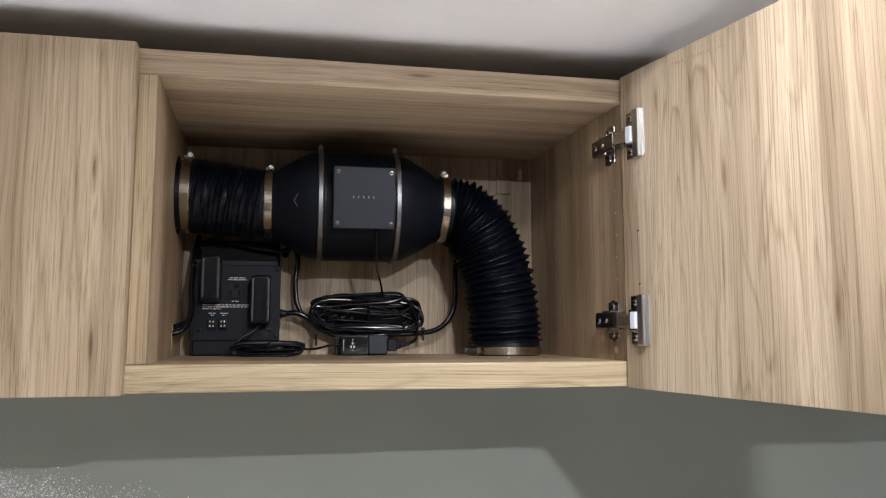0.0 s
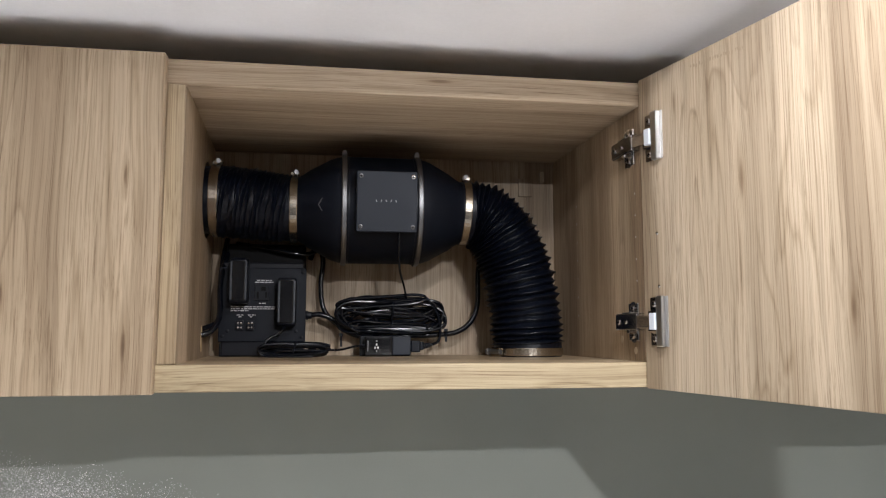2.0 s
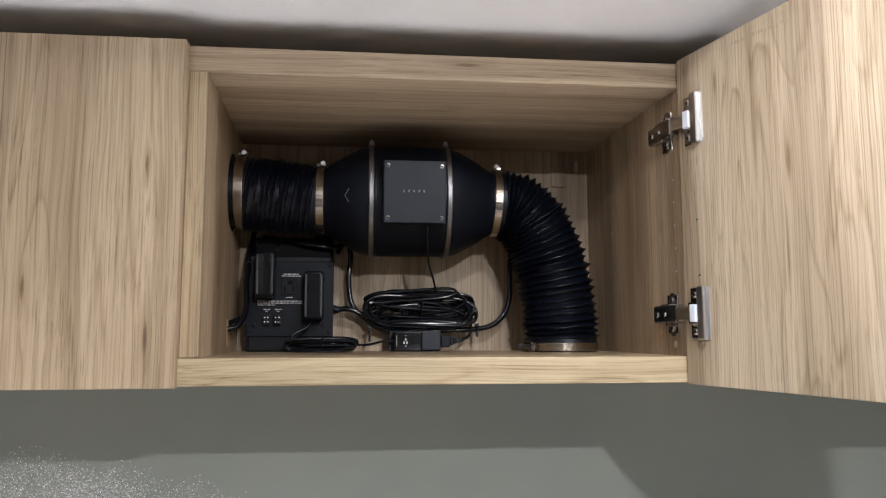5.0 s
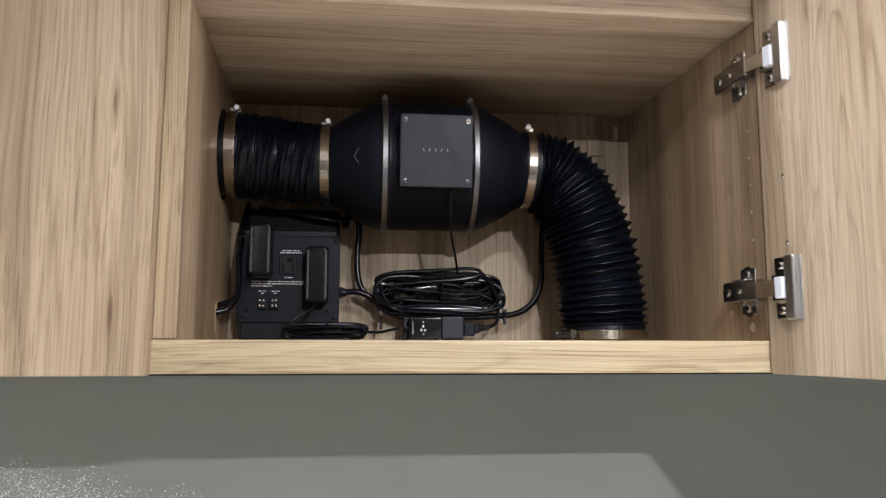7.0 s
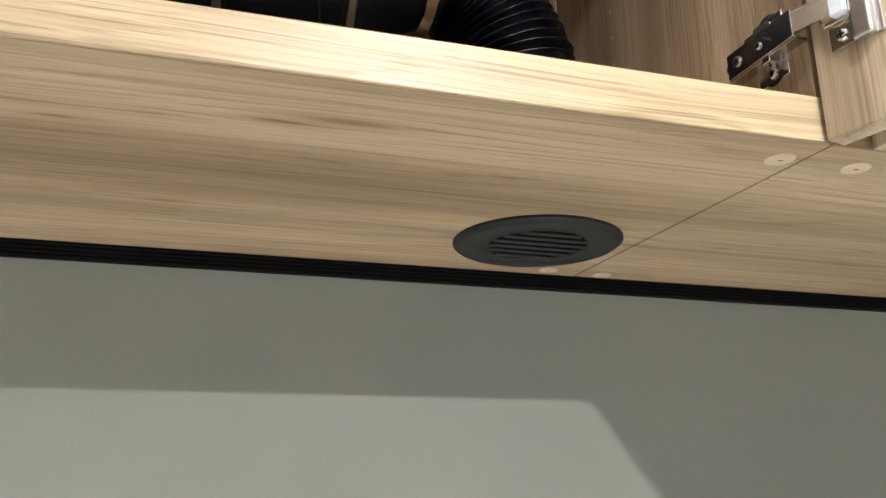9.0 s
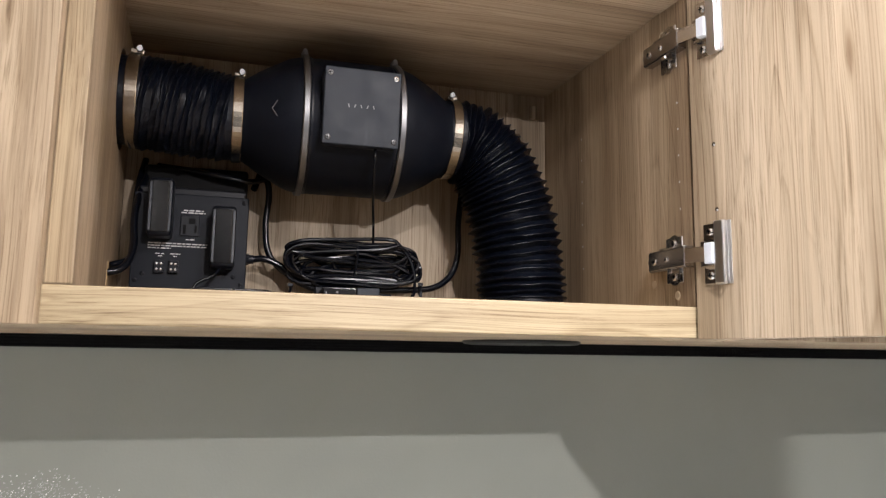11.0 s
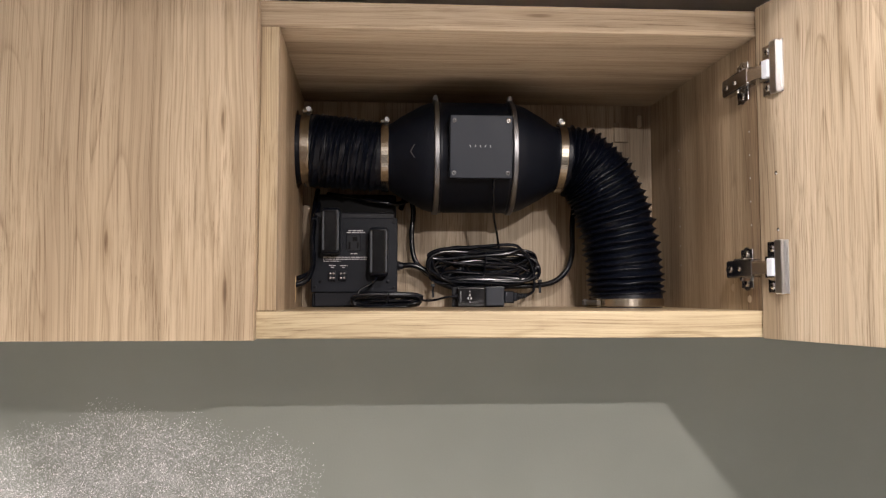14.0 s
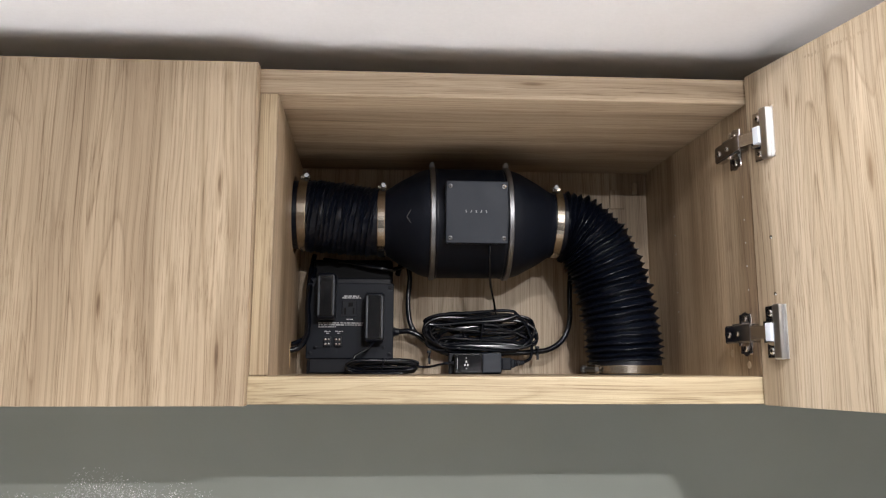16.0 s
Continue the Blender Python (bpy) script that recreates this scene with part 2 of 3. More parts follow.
WOOD_Z2 = wood("oak_laminate_door", "z", 4.0, gloss=0.40, knots=[((0.19, 0.0, Z + 0.26), 0.020), ((0.075, 0.0, Z + 0.385), 0.014), ((0.33, 0.0, Z + 0.10), 0.014)])
WOOD_EDGE = wood("oak_laminate_edge_band", "x", 3.0, tone=1.12, gloss=0.32, hue=(0.99, 1.02, 0.93))
WOOD_Z3 = wood("oak_laminate_back", "z", 9.0, tone=0.95, gloss=0.5)
WALL = speckled_wall("grey_green_wall_paint")
CEILING_WHITE = plain("matt_ceiling_paint", (0.90, 0.88, 0.87), 0.9, var=0.03, scale=150, relief=0.15)
ROOM_WHITE = plain("room_wall_paint", (0.18, 0.18, 0.18), 0.85, var=0.04, scale=80)
FLOOR_MAT = plain("pale_floor_covering", (0.62, 0.62, 0.62), 0.6, var=0.2, scale=14)
MATT_BLACK = plain("matt_black_plastic", (0.0032, 0.0050, 0.0102), spec=0.2, rough=0.55, var=0.15, scale=400, relief=0.2, dist=0.0003)
SATIN_BLACK = plain("satin_black_plastic", (0.0034, 0.0046, 0.0086), spec=0.3, rough=0.38, var=0.15, scale=300, relief=0.08)
GLOSS_BLACK = plain("gloss_black_plastic", (0.0050, 0.0052, 0.0065), rough=0.14, var=0.1, relief=0.0)
DUCT_BLACK = plain("wrinkled_black_duct_foil", (0.0024, 0.0040, 0.0092), spec=0.36, rough=0.36, var=0.25, scale=90, relief=0.65, dist=0.0028)
CABLE_BLACK = plain("black_cable_jacket", (0.0030, 0.0038, 0.0068), spec=0.38, rough=0.2, var=0.15, relief=0.0)
DARK_GREY = plain("dark_grey_moulding", (0.022, 0.027, 0.037), spec=0.3, rough=0.5, var=0.08, scale=500, relief=0.12, dist=0.0002)
EDGE_GREY = plain("grey_edge_moulding", (0.06, 0.066, 0.078), 0.3, var=0.08, relief=0.0)
VENT_GREY = plain("dark_grey_vent_plastic", (0.0125, 0.0140, 0.0138), spec=0.32, rough=0.36, var=0.12, scale=400, relief=0.06, dist=0.0002)
PANEL_GREY = plain("dark_sheet_panel", (0.0068, 0.0088, 0.0140), spec=0.2, rough=0.45, var=0.12, scale=500, relief=0.15, dist=0.0002)
STEEL = plain("brushed_steel", (0.44, 0.39, 0.325), 0.22, metal=1.0, var=0.12, scale=120, relief=0.04)
COVER_STEEL = plain("bright_cover_steel", (0.60, 0.59, 0.58), 0.3, metal=1.0, var=0.1, relief=0.0)
RING_STEEL = plain("grey_zinc_ring", (0.24, 0.24, 0.245), 0.42, metal=1.0, var=0.15, scale=80, relief=0.05)
CHROME = plain("nickel_plating", (0.74, 0.72, 0.70), 0.22, metal=1.0, var=0.08, relief=0.0)
DARK_CHROME = plain("dark_nickel_plating", (0.52, 0.50, 0.495), 0.17, metal=1.0, var=0.1, relief=0.0)
WHITE_PLASTIC = plain("white_hinge_plastic", (0.72, 0.76, 0.82), 0.4, var=0.04)
PRINT = plain("white_print", (0.62, 0.62, 0.62), 0.6, var=0.1, relief=0.0)
FAINT_PRINT = plain("faint_grey_print", (0.30, 0.30, 0.31), 0.5, var=0.1, relief=0.0)
ARROW_GREY = plain("dim_grey_print", (0.12, 0.12, 0.125), 0.5, var=0.1, relief=0.0)
BEIGE_CAP = plain("beige_cover_cap", (0.58, 0.48, 0.35), 0.5, var=0.08)
BARE_BOARD = plain("bare_chipboard", (0.50, 0.36, 0.20), 0.8, var=0.3, scale=500)
DARK_HOLE = plain("dark_drill_hole", (0.05, 0.035, 0.02), 0.8, var=0.2)
BLACK_TRIM = plain("black_trim_plastic", (0.0035, 0.0035, 0.0040), spec=0.12, rough=0.6, var=0.2)

# ---- mesh helpers ----


def box(bm, x0, x1, y0, y1, z0, z1, bevel=0.0, segs=2):
    res = bmesh.ops.create_cube(bm, size=1.0)
    for v in res["verts"]:
        v.co = ((x0 + x1) / 2 + v.co.x * (x1 - x0), (y0 + y1) / 2 + v.co.y * (y1 - y0), (z0 + z1) / 2 + v.co.z * (z1 - z0))
    if bevel:
        edges = {e for v in res["verts"] for e in v.link_edges}
        bmesh.ops.bevel(bm, geom=list(edges), offset=bevel, segments=segs, affect="EDGES", profile=0.5)
    return bm


def slab(x0, x1, y0, y1, z0, z1, bevel=0.0, segs=2):
    return box(bmesh.new(), x0, x1, y0, y1, z0, z1, bevel, segs)


def part(name, bm, mat, parent=None, label="", smooth=False):
    """Links a bmesh as one mesh object under a thing or a part."""
    me = bpy.data.meshes.new(name)
    bmesh.ops.recalc_face_normals(bm, faces=bm.faces)
    for f in bm.faces:
        f.smooth = smooth
    bm.to_mesh(me)
    bm.free()
    me.materials.append(mat)
    if smooth:
        me.set_sharp_from_angle(angle=radians(38))
    ob = new(name, me)
    if parent:
        ob.parent = parent
    return tagged(ob, label)


def thing(name, label, category, group="", at=None):
    ob = new(name)
    ob.empty_display_size = 0.05
    if at is not None:
        ob.matrix_world = at
    return tagged(ob, label, category, group)


def holed(u0, u1, v0, v1, cu, cv, r, depth0, depth1, place, n=64):
    """A rectangular board with a round hole; place(u, v, d) gives the vertex."""
    bm = bmesh.new()
    rings = []
    angles = sorted({2 * math.pi * i / n for i in range(n)} | {math.atan2(v - cv, u - cu) % (2 * math.pi) for u in (u0, u1) for v in (v0, v1)})
    for d in (depth0, depth1):
        inner, outer = [], []
        for a in angles:
            c, s = math.cos(a), math.sin(a)
            k = min(((u1 - cu) / c if c > 1e-9 else (u0 - cu) / c if c < -1e-9 else 1e9), ((v1 - cv) / s if s > 1e-9 else (v0 - cv) / s if s < -1e-9 else 1e9))
            inner.append(bm.verts.new(place(cu + r * c, cv + r * s, d)))
            outer.append(bm.verts.new(place(cu + k * c, cv + k * s, d)))
        rings.append((inner, outer))
    m = len(angles)
    (i0, o0), (i1, o1) = rings
    for i in range(m):
        j = (i + 1) % m
        bm.faces.new((i0[i], i0[j], o0[j], o0[i]))
        bm.faces.new((i1[i], o1[i], o1[j], i1[j]))
        bm.faces.new((i0[i], i1[i], i1[j], i0[j]))
        bm.faces.new((o0[i], o0[j], o1[j], o1[i]))
    return bm


# ---- room ----
def structure(name, bm, mat, label):
    return tagged(part(name, bm, mat), label, kind="structure")


structure("floor", slab(-3.2, 2.4, -3.6, 0.6, -0.1, 0.0), FLOOR_MAT, "plain pale floor covering")
# the step up in front is added so that higher lamps clear it
structure("ceiling_lower", slab(-3.1, 2.2, -0.22, WALL_Y, CEIL, ROOM_CEIL), CEILING_WHITE, "matt white painted ceiling above the cabinets, its front step added")
structure("ceiling", slab(-3.2, 2.4, -3.6, 0.6, ROOM_CEIL, ROOM_CEIL + 0.1), CEILING_WHITE, "plain matt white painted ceiling, unseen, added higher for the lamps")
structure("wall_back", slab(-3.2, 2.4, WALL_Y, WALL_Y + 0.12, 0, ROOM_CEIL), WALL, "grey-green painted wall with a patch of white flecks")
structure("wall_left", slab(-3.3, -3.1, -3.6, WALL_Y, 0, ROOM_CEIL), ROOM_WHITE, "plain grey room wall")
structure("wall_right", slab(2.2, 2.4, -3.6, WALL_Y, 0, ROOM_CEIL), ROOM_WHITE, "plain grey room wall")
structure("wall_front", slab(-3.1, 2.2, -3.6, -3.4, 0, ROOM_CEIL), ROOM_WHITE, "plain grey room wall")

# ---- open wall cabinet ----
X0, X1 = -0.078, 0.6395
Y1 = 0.384
TOP = Z + 0.438
AX_Y, AX_Z = 0.274, Z + 0.284      # axis of the fan and the left duct
DUCT_X, DUCT_Y = 0.535, 0.272      # middle of the duct's foot

cabinet = thing("open_wall_cabinet", "oak laminate wall cabinet with its door wide open", "cabinet", "wall cabinets")
part("bottom_panel", holed(X0, X1, 0.0, Y1, DUCT_X, DUCT_Y, 0.056, Z, Z + 0.035, lambda u, v, d: (u, v, d)), WOOD_X2, cabinet)
part("front_edge", slab(X0, X1, -0.0020, 0.0, Z + 0.0002, Z + 0.0348, 0.0016, 3), WOOD_EDGE, cabinet)
WOOD_STILE = wood("oak_laminate_upright_edge", "z", 5.0, tone=1.06, hue=(1.0, 1.0, 0.92), gloss=0.32)
part("front_edge", slab(-0.0232, -0.0002, -0.0022, 0.0, Z + 0.0358, Z + 0.4025, 0.0012, 3), WOOD_STILE, cabinet)
part("top_panel", slab(X0, X1, 0.0, Y1, Z + 0.403, TOP, 0.0012), WOOD_X, cabinet)
part("side_panel", holed(0.0, Y1, Z + 0.035, Z + 0.403, 0.27, Z + 0.295, 0.064, X0, 0.0, lambda u, v, d: (d, u, v)), WOOD_Z, cabinet)
part("side_panel", slab(0.6325, X1, 0.0, Y1, Z + 0.035, Z + 0.403, 0.0008), WOOD_Z, cabinet)
part("back_panel", slab(0.0, 0.6325, 0.375, Y1, Z + 0.035, Z + 0.403), WOOD_Z3, cabinet)

# door: hinged at the right-hand end, swung out past a right angle
DOOR = Matrix.Translation((0.6300, -0.0065, 0)) @ Matrix.Rotation(radians(-76.3), 4, "Z")
door = part("door", slab(0.0, 0.715, 0.0, 0.018, Z - 0.001, TOP + 0.001, 0.001), WOOD_Z2, cabinet, "open oak laminate door")
door.matrix_local = DOOR

STAMP = plain("faint_brown_stamp", (0.36, 0.275, 0.185), 0.5, var=0.3, scale=900, relief=0.0)
rng = random.Random(2)
x = 0.109
while x < 0.203:
    w = rng.uniform(0.0008, 0.0032)
    z = Z + 0.4225 - (x - 0.109) * 0.07 + rng.uniform(-0.001, 0.001)
    part("stamp_bar", slab(x, x + w, -0.0002, 0.0005, z - rng.uniform(0.001, 0.003), z + rng.uniform(0.001, 0.003)), STAMP, cabinet).matrix_local = DOOR
    x += w + rng.uniform(0.0008, 0.0035)

# ---- neighbouring cabinets ----
left = thing("closed_wall_cabinet", "closed oak laminate wall cabinet with vertical grain", "cabinet", "wall cabinets")
part("body", slab(-0.672, -0.0795, 0.0, Y1, Z, TOP, 0.001), WOOD_X2, left)
part("door", slab(-0.670, -0.0240, -0.020, -0.002, Z - 0.001, TOP + 0.001, 0.0012), WOOD_Z, left)
right = thing("closed_wall_cabinet", "closed oak laminate wall cabinet behind the open door", "cabinet", "wall cabinets")
part("joint_strip", slab(0.6396, 0.6416, 0.003, Y1, Z + 0.0006, Z + 0.030), BLACK_TRIM, cabinet, "dark joint between two cabinets")
part("body", slab(0.6418, 1.318, 0.0, Y1, Z, TOP, 0.001), WOOD_X2, right)
part("door", slab(0.672, 1.316, -0.020, -0.002, Z - 0.001, TOP + 0.001, 0.0012), WOOD_Z2, right)


# ---- shapes for the fittings ----
def turned(profile, n=64, cap=True):
    """A solid of revolution about the x axis: profile of (x, radius)."""
    bm = bmesh.new()
    rings = [[bm.verts.new((x, r * math.cos(2 * math.pi * i / n), r * math.sin(2 * math.pi * i / n))) for i in range(n)] for x, r in profile]
    for a, b in zip(rings, rings[1:]):
        for i in range(n):
            j = (i + 1) % n
            bm.faces.new((a[i], a[j], b[j], b[i]))
    if cap:
        bm.faces.new(rings[0])
        bm.faces.new(rings[-1])
    return bm


def sweep(points, radius, n=10, closed=False, radii=None):
    """A round tube along a list of points; radii may give the radius per point."""
    pts = [Vector(p) for p in points]
    bm = bmesh.new()
    rings = []
    side = None
    for i, p in enumerate(pts):
        a = pts[i - 1] if i or closed else p
        b = pts[(i + 1) % len(pts)] if i + 1 < len(pts) or closed else p
        way = (b - a).normalized()
        if side is None:
            side = way.orthogonal().normalized()
        side = (side - way * side.dot(way)).normalized()
        up = way.cross(side)
        r = radii[i] if radii else radius
        rings.append([bm.verts.new(p + (side * math.cos(2 * math.pi * k / n) + up * math.sin(2 * math.pi * k / n)) * r) for k in range(n)])
    pairs = list(zip(rings, rings[1:])) + ([(rings[-1], rings[0])] if closed else [])
    for a, b in pairs:
        for k in range(n):
            m = (k + 1) % n
            bm.faces.new((a[k], a[m], b[m], b[k]))
    if not closed:
        bm.faces.new(rings[0])
        bm.faces.new(rings[-1])
    return bm


def smooth_line(knots, per=10):
    """A Catmull-Rom line through the knots."""
    k = [Vector(p) for p in knots]
    k = [2 * k[0] - k[1]] + k + [2 * k[-1] - k[-2]]
    out = []
    for i in range(1, len(k) - 2):
        p0, p1, p2, p3 = k[i - 1:i + 3]
        for s in range(per):
            t = s / per
            out.append(0.5 * ((2 * p1) + (p2 - p0) * t + (2 * p0 - 5 * p1 + 4 * p2 - p3) * t * t + (3 * p1 - p0 - 3 * p2 + p3) * t ** 3))
    out.append(k[-2])
    return out


def shifted(bm, m):
    bmesh.ops.transform(bm, matrix=m, verts=bm.verts)
    return bm


def merged(*bms):
    """One bmesh out of several."""
    out = bmesh.new()
    for b in bms:
        me = bpy.data.meshes.new("tmp")
        b.to_mesh(me)
        b.free()
        out.from_mesh(me)
        bpy.data.meshes.remove(me)
    return out


def cross_screw(r, h):
    """A pan head with a cross recess, along -y."""
    head = turned([(0, r), (h * 0.5, r), (h * 0.9, r * 0.8), (h, r * 0.45)], 16)
    shifted(head, Matrix.Rotation(radians(-90), 4, "Z"))
    return head


def slot_cross(r, h):
    return merged(slab(-r * 0.62, r * 0.62, -h - 0.0002, -h * 0.8, -r * 0.13, r * 0.13), slab(-r * 0.13, r * 0.13, -h - 0.0003, -h * 0.8, -r * 0.62, r * 0.62))


def screw(parent, x, y, z, r=0.003, h=0.0012, mat=None, m=None):
    place = m or Matrix.Translation((x, y, z))
    ob = part("screw", shifted(cross_screw(r, h), place), mat or CHROME, parent, smooth=True)
    part("recess", shifted(slot_cross(r, h), place), BLACK_TRIM, ob)
    return ob


# ---- hinges on the open door ----
def hinge(parent, height):
    h = Z + height
    side = Matrix.Rotation(radians(-90), 4, "Z")
    # winged mounting plate on the side panel
    wings = merged(slab(0.6308, 0.6330, 0.018, 0.049, h - 0.027, h + 0.027, 0.0010, 3),
                   slab(0.6275, 0.6312, 0.024, 0.042, h - 0.012, h + 0.012, 0.0010),
                   shifted(turned([(0.0, 0.0130), (0.0022, 0.0126)], 28), Matrix.Translation((0.6330, 0.033, h + 0.017)) @ Matrix.Rotation(radians(180), 4, "Z")),
                   shifted(turned([(0.0, 0.0130), (0.0022, 0.0126)], 28), Matrix.Translation((0.6330, 0.033, h - 0.017)) @ Matrix.Rotation(radians(180), 4, "Z")))
    base = part("hinge", wings, CHROME, parent, "nickel-plated concealed hinge")
    part("arm", merged(slab(0.6180, 0.6202, -0.003, 0.066, h - 0.0110, h + 0.0110, 0.0009, 3),
                       slab(0.6195, 0.6305, -0.003, 0.066, h - 0.0122, h - 0.0104, 0.0006),
                       slab(0.6195, 0.6305, -0.003, 0.066, h + 0.0104, h + 0.0122, 0.0006),
                       slab(0.6200, 0.6305, 0.058, 0.062, h - 0.006, h + 0.006, 0.0005)), DARK_CHROME, base, "dark polished arm")
    part("latch", shifted(turned([(0.0, 0.0058), (0.0016, 0.0052)], 20), Matrix.Translation((0.6235, 0.066, h)) @ Matrix.Rotation(radians(90), 4, "Z")), DARK_CHROME, base)
    part("clip", slab(0.6190, 0.6300, 0.018, 0.046, h + 0.0118, h + 0.0140, 0.0006), CHROME, base)
    part("clip", slab(0.6185, 0.6310, 0.022, 0.030, h - 0.0165, h - 0.0116, 0.0006), CHROME, base)
    for y, r in ((0.054, 0.0045), (0.030, 0.0032)):
        place = Matrix.Translation((0.6180, y, h)) @ side
        sc = part("screw", shifted(cross_screw(r, 0.0016), place), CHROME, base, smooth=True)
        part("recess", shifted(slot_cross(r, 0.0016), place), BLACK_TRIM, sc)
    for dz in (-0.0195, 0.0195):
        place = Matrix.Translation((0.6308, 0.033, h + dz)) @ side
        sc = part("screw", shifted(cross_screw(0.0046, 0.0022), place), CHROME, base, smooth=True)
        part("recess", shifted(slot_cross(0.0046, 0.0022), place), BLACK_TRIM, sc)
    # link from the arm to the cup in the door
    end = DOOR @ Vector((0.0205, -0.005, 0))
    lk = merged(slab(0.0, 0.046, -0.0022, 0.0022, -0.0080, 0.0080, 0.001), slab(0.0, 0.046, -0.0028, -0.0018, -0.0083, -0.0066, 0.0003), slab(0.0, 0.046, -0.0028, -0.0018, 0.0066, 0.0083, 0.0003))
    start = Vector((0.6205, -0.002, h))
    way = Vector((end.x, end.y, h)) - start
    part("link", shifted(lk, Matrix.Translation(start) @ Matrix.Rotation(math.atan2(way.y, way.x), 4, "Z") @ Matrix.Diagonal((way.length / 0.046, 1, 1, 1))), CHROME, base, "bright nickel link")
    # cup flange, cover and damper on the door's inner face
    part("flange", shifted(merged(slab(0.014, 0.033, -0.0018, -0.0001, h - 0.033, h + 0.033, 0.0008, 3),
                                  slab(0.011, 0.034, -0.0042, -0.0012, h - 0.0145, h + 0.0145, 0.0014, 3)), DOOR), DARK_CHROME, base, "dark plated flange")
    cup = turned([(0, 0.0172), (0.0022, 0.0172), (0.0032, 0.0155)], 32)
    part("cup", shifted(cup, DOOR @ Matrix.Translation((0.0245, -0.0002, h)) @ side), DARK_CHROME, base, smooth=True)
    part("cover", shifted(merged(slab(0.0320, 0.0460, -0.0078, -0.0002, h - 0.0345, h + 0.0345, 0.0022, 3),
                                 slab(0.0455, 0.0505, -0.0018, -0.0001, h - 0.0340, h + 0.0340, 0.0006)), DOOR), COVER_STEEL, base, "bright steel hinge cover")
    part("damper", shifted(slab(0.0208, 0.0318, -0.0100, -0.0036, h - 0.0115, h + 0.0115, 0.0010), DOOR), WHITE_PLASTIC, base, "white plastic damper block")
    for dz in (-0.024, 0.024):
        place = DOOR @ Matrix.Translation((0.0230, -0.0017, h + dz))
        sc = part("screw", shifted(cross_screw(0.0044, 0.0022), place), CHROME, base, smooth=True)
        part("recess", shifted(slot_cross(0.0044, 0.0022), place), BLACK_TRIM, sc)


hinge(cabinet, 0.348)
hinge(cabinet, 0.091)

# drilled shelf holes, unused screw holes and their pale rims
side_m = Matrix.Rotation(radians(-90), 4, "Z")
for y in (0.021, 0.252):
    for k in range(7 if y > 0.1 else 5):
        z = Z + (0.150 if y < 0.1 else 0.105) + k * 0.032
        part("shelf_hole", shifted(shifted(turned([(0, 0.0013), (0.0004, 0.0011)], 10), Matrix.Rotation(radians(180), 4, "Z")), Matrix.Translation((0.6324, y, z))), PRINT, cabinet)
for dx, dz in ((0.031, 0.212), (0.032, 0.139)):
    part("shelf_hole", shifted(shifted(turned([(0, 0.0024), (0.0005, 0.0020)], 12), side_m), DOOR @ Matrix.Translation((dx, 0.0, Z + dz))), DARK_HOLE, cabinet)
    part("shelf_hole", shifted(shifted(turned([(0, 0.0012), (0.0007, 0.0010)], 12), side_m), DOOR @ Matrix.Translation((dx + 0.0012, 0.0, Z + dz - 0.001))), PRINT, cabinet)
for y, dz in ((0.076, 0.066), (0.031, 0.050), (0.047, 0.372)):
    part("cover_cap", shifted(shifted(turned([(0, 0.0052), (0.0007, 0.0046)], 20), Matrix.Rotation(radians(180), 4, "Z")), Matrix.Translation((0.6324, y, Z + dz))), BEIGE_CAP, cabinet)

# cover caps under the cabinets
down = Matrix.Rotation(radians(90), 4, "Y")
for x, y, owner in ((0.623, 0.030, cabinet), (0.689, 0.030, right), (0.600, 0.364, cabinet), (0.669, 0.370, right)):
    cap = part("cover_cap", shifted(shifted(turned([(0, 0.0105), (0.0009, 0.0100), (0.0011, 0.0080)], 28), down), Matrix.Translation((x, y, Z))), BEIGE_CAP, owner, "beige screw cover cap")
    part("slit", slab(x - 0.0018, x + 0.0018, y - 0.0004, y + 0.0004, Z - 0.0013, Z - 0.0010), DARK_HOLE, cap)

# plastic corner block and small tab on the back board
part("cover_plate", slab(0.563, 0.590, 0.371, 0.375, Z + 0.335, Z + 0.370, 0.0012), WOOD_Z3, cabinet, "small square wood-look cover plate")
part("tab", slab(0.606, 0.613, 0.366, 0.375, Z + 0.362, Z + 0.384, 0.002), BEIGE_CAP, cabinet)

# black trim along the wall under the cabinets
trim = structure("trim", slab(-0.69, 1.33, 0.3845, WALL_Y, Z - 0.0175, Z - 0.0005), BLACK_TRIM, "black ribbed plastic strip between cabinet and wall")
for k in range(4):
    part("rib", slab(-0.69, 1.33, 0.3830, 0.3845, Z - 0.0165 + k * 0.0042, Z - 0.0143 + k * 0.0042, 0.0005), BLACK_TRIM, trim)

# ---- vent grille under the cabinet ----
VX, VY, VR = 0.531, 0.266, 0.0825
vent = thing("vent_grille", "round black plastic vent grille with louvre slats under the cabinet", "vent", at=Matrix.Translation((VX, VY, Z)))
rim = turned([(0.0, VR), (0.0025, VR), (0.0048, VR - 0.003), (0.0055, VR - 0.008), (0.0046, 0.064), (0.0050, 0.0500), (0.0035, 0.0480), (-0.021, 0.0475), (-0.021, 0.050), (0.0, 0.052)], 72, cap=False)
part("rim", shifted(rim, down), VENT_GREY, vent, smooth=True)
for k in range(6):
    y = (k - 2.5) * 0.0150
    half = math.sqrt(max(0.0, 0.0478 ** 2 - y * y))
    sl = slab(-half, half, -0.0030, 0.0030, -0.0010, 0.0010, 0.0004)
    part("slat", shifted(sl, Matrix.Translation((0, y, -0.0040)) @ Matrix.Rotation(radians(-8), 4, "X")), VENT_GREY, vent)
part("back_plate", shifted(turned([(-0.0195, 0.0475), (-0.0180, 0.0475)], 48), down), BLACK_TRIM, vent)

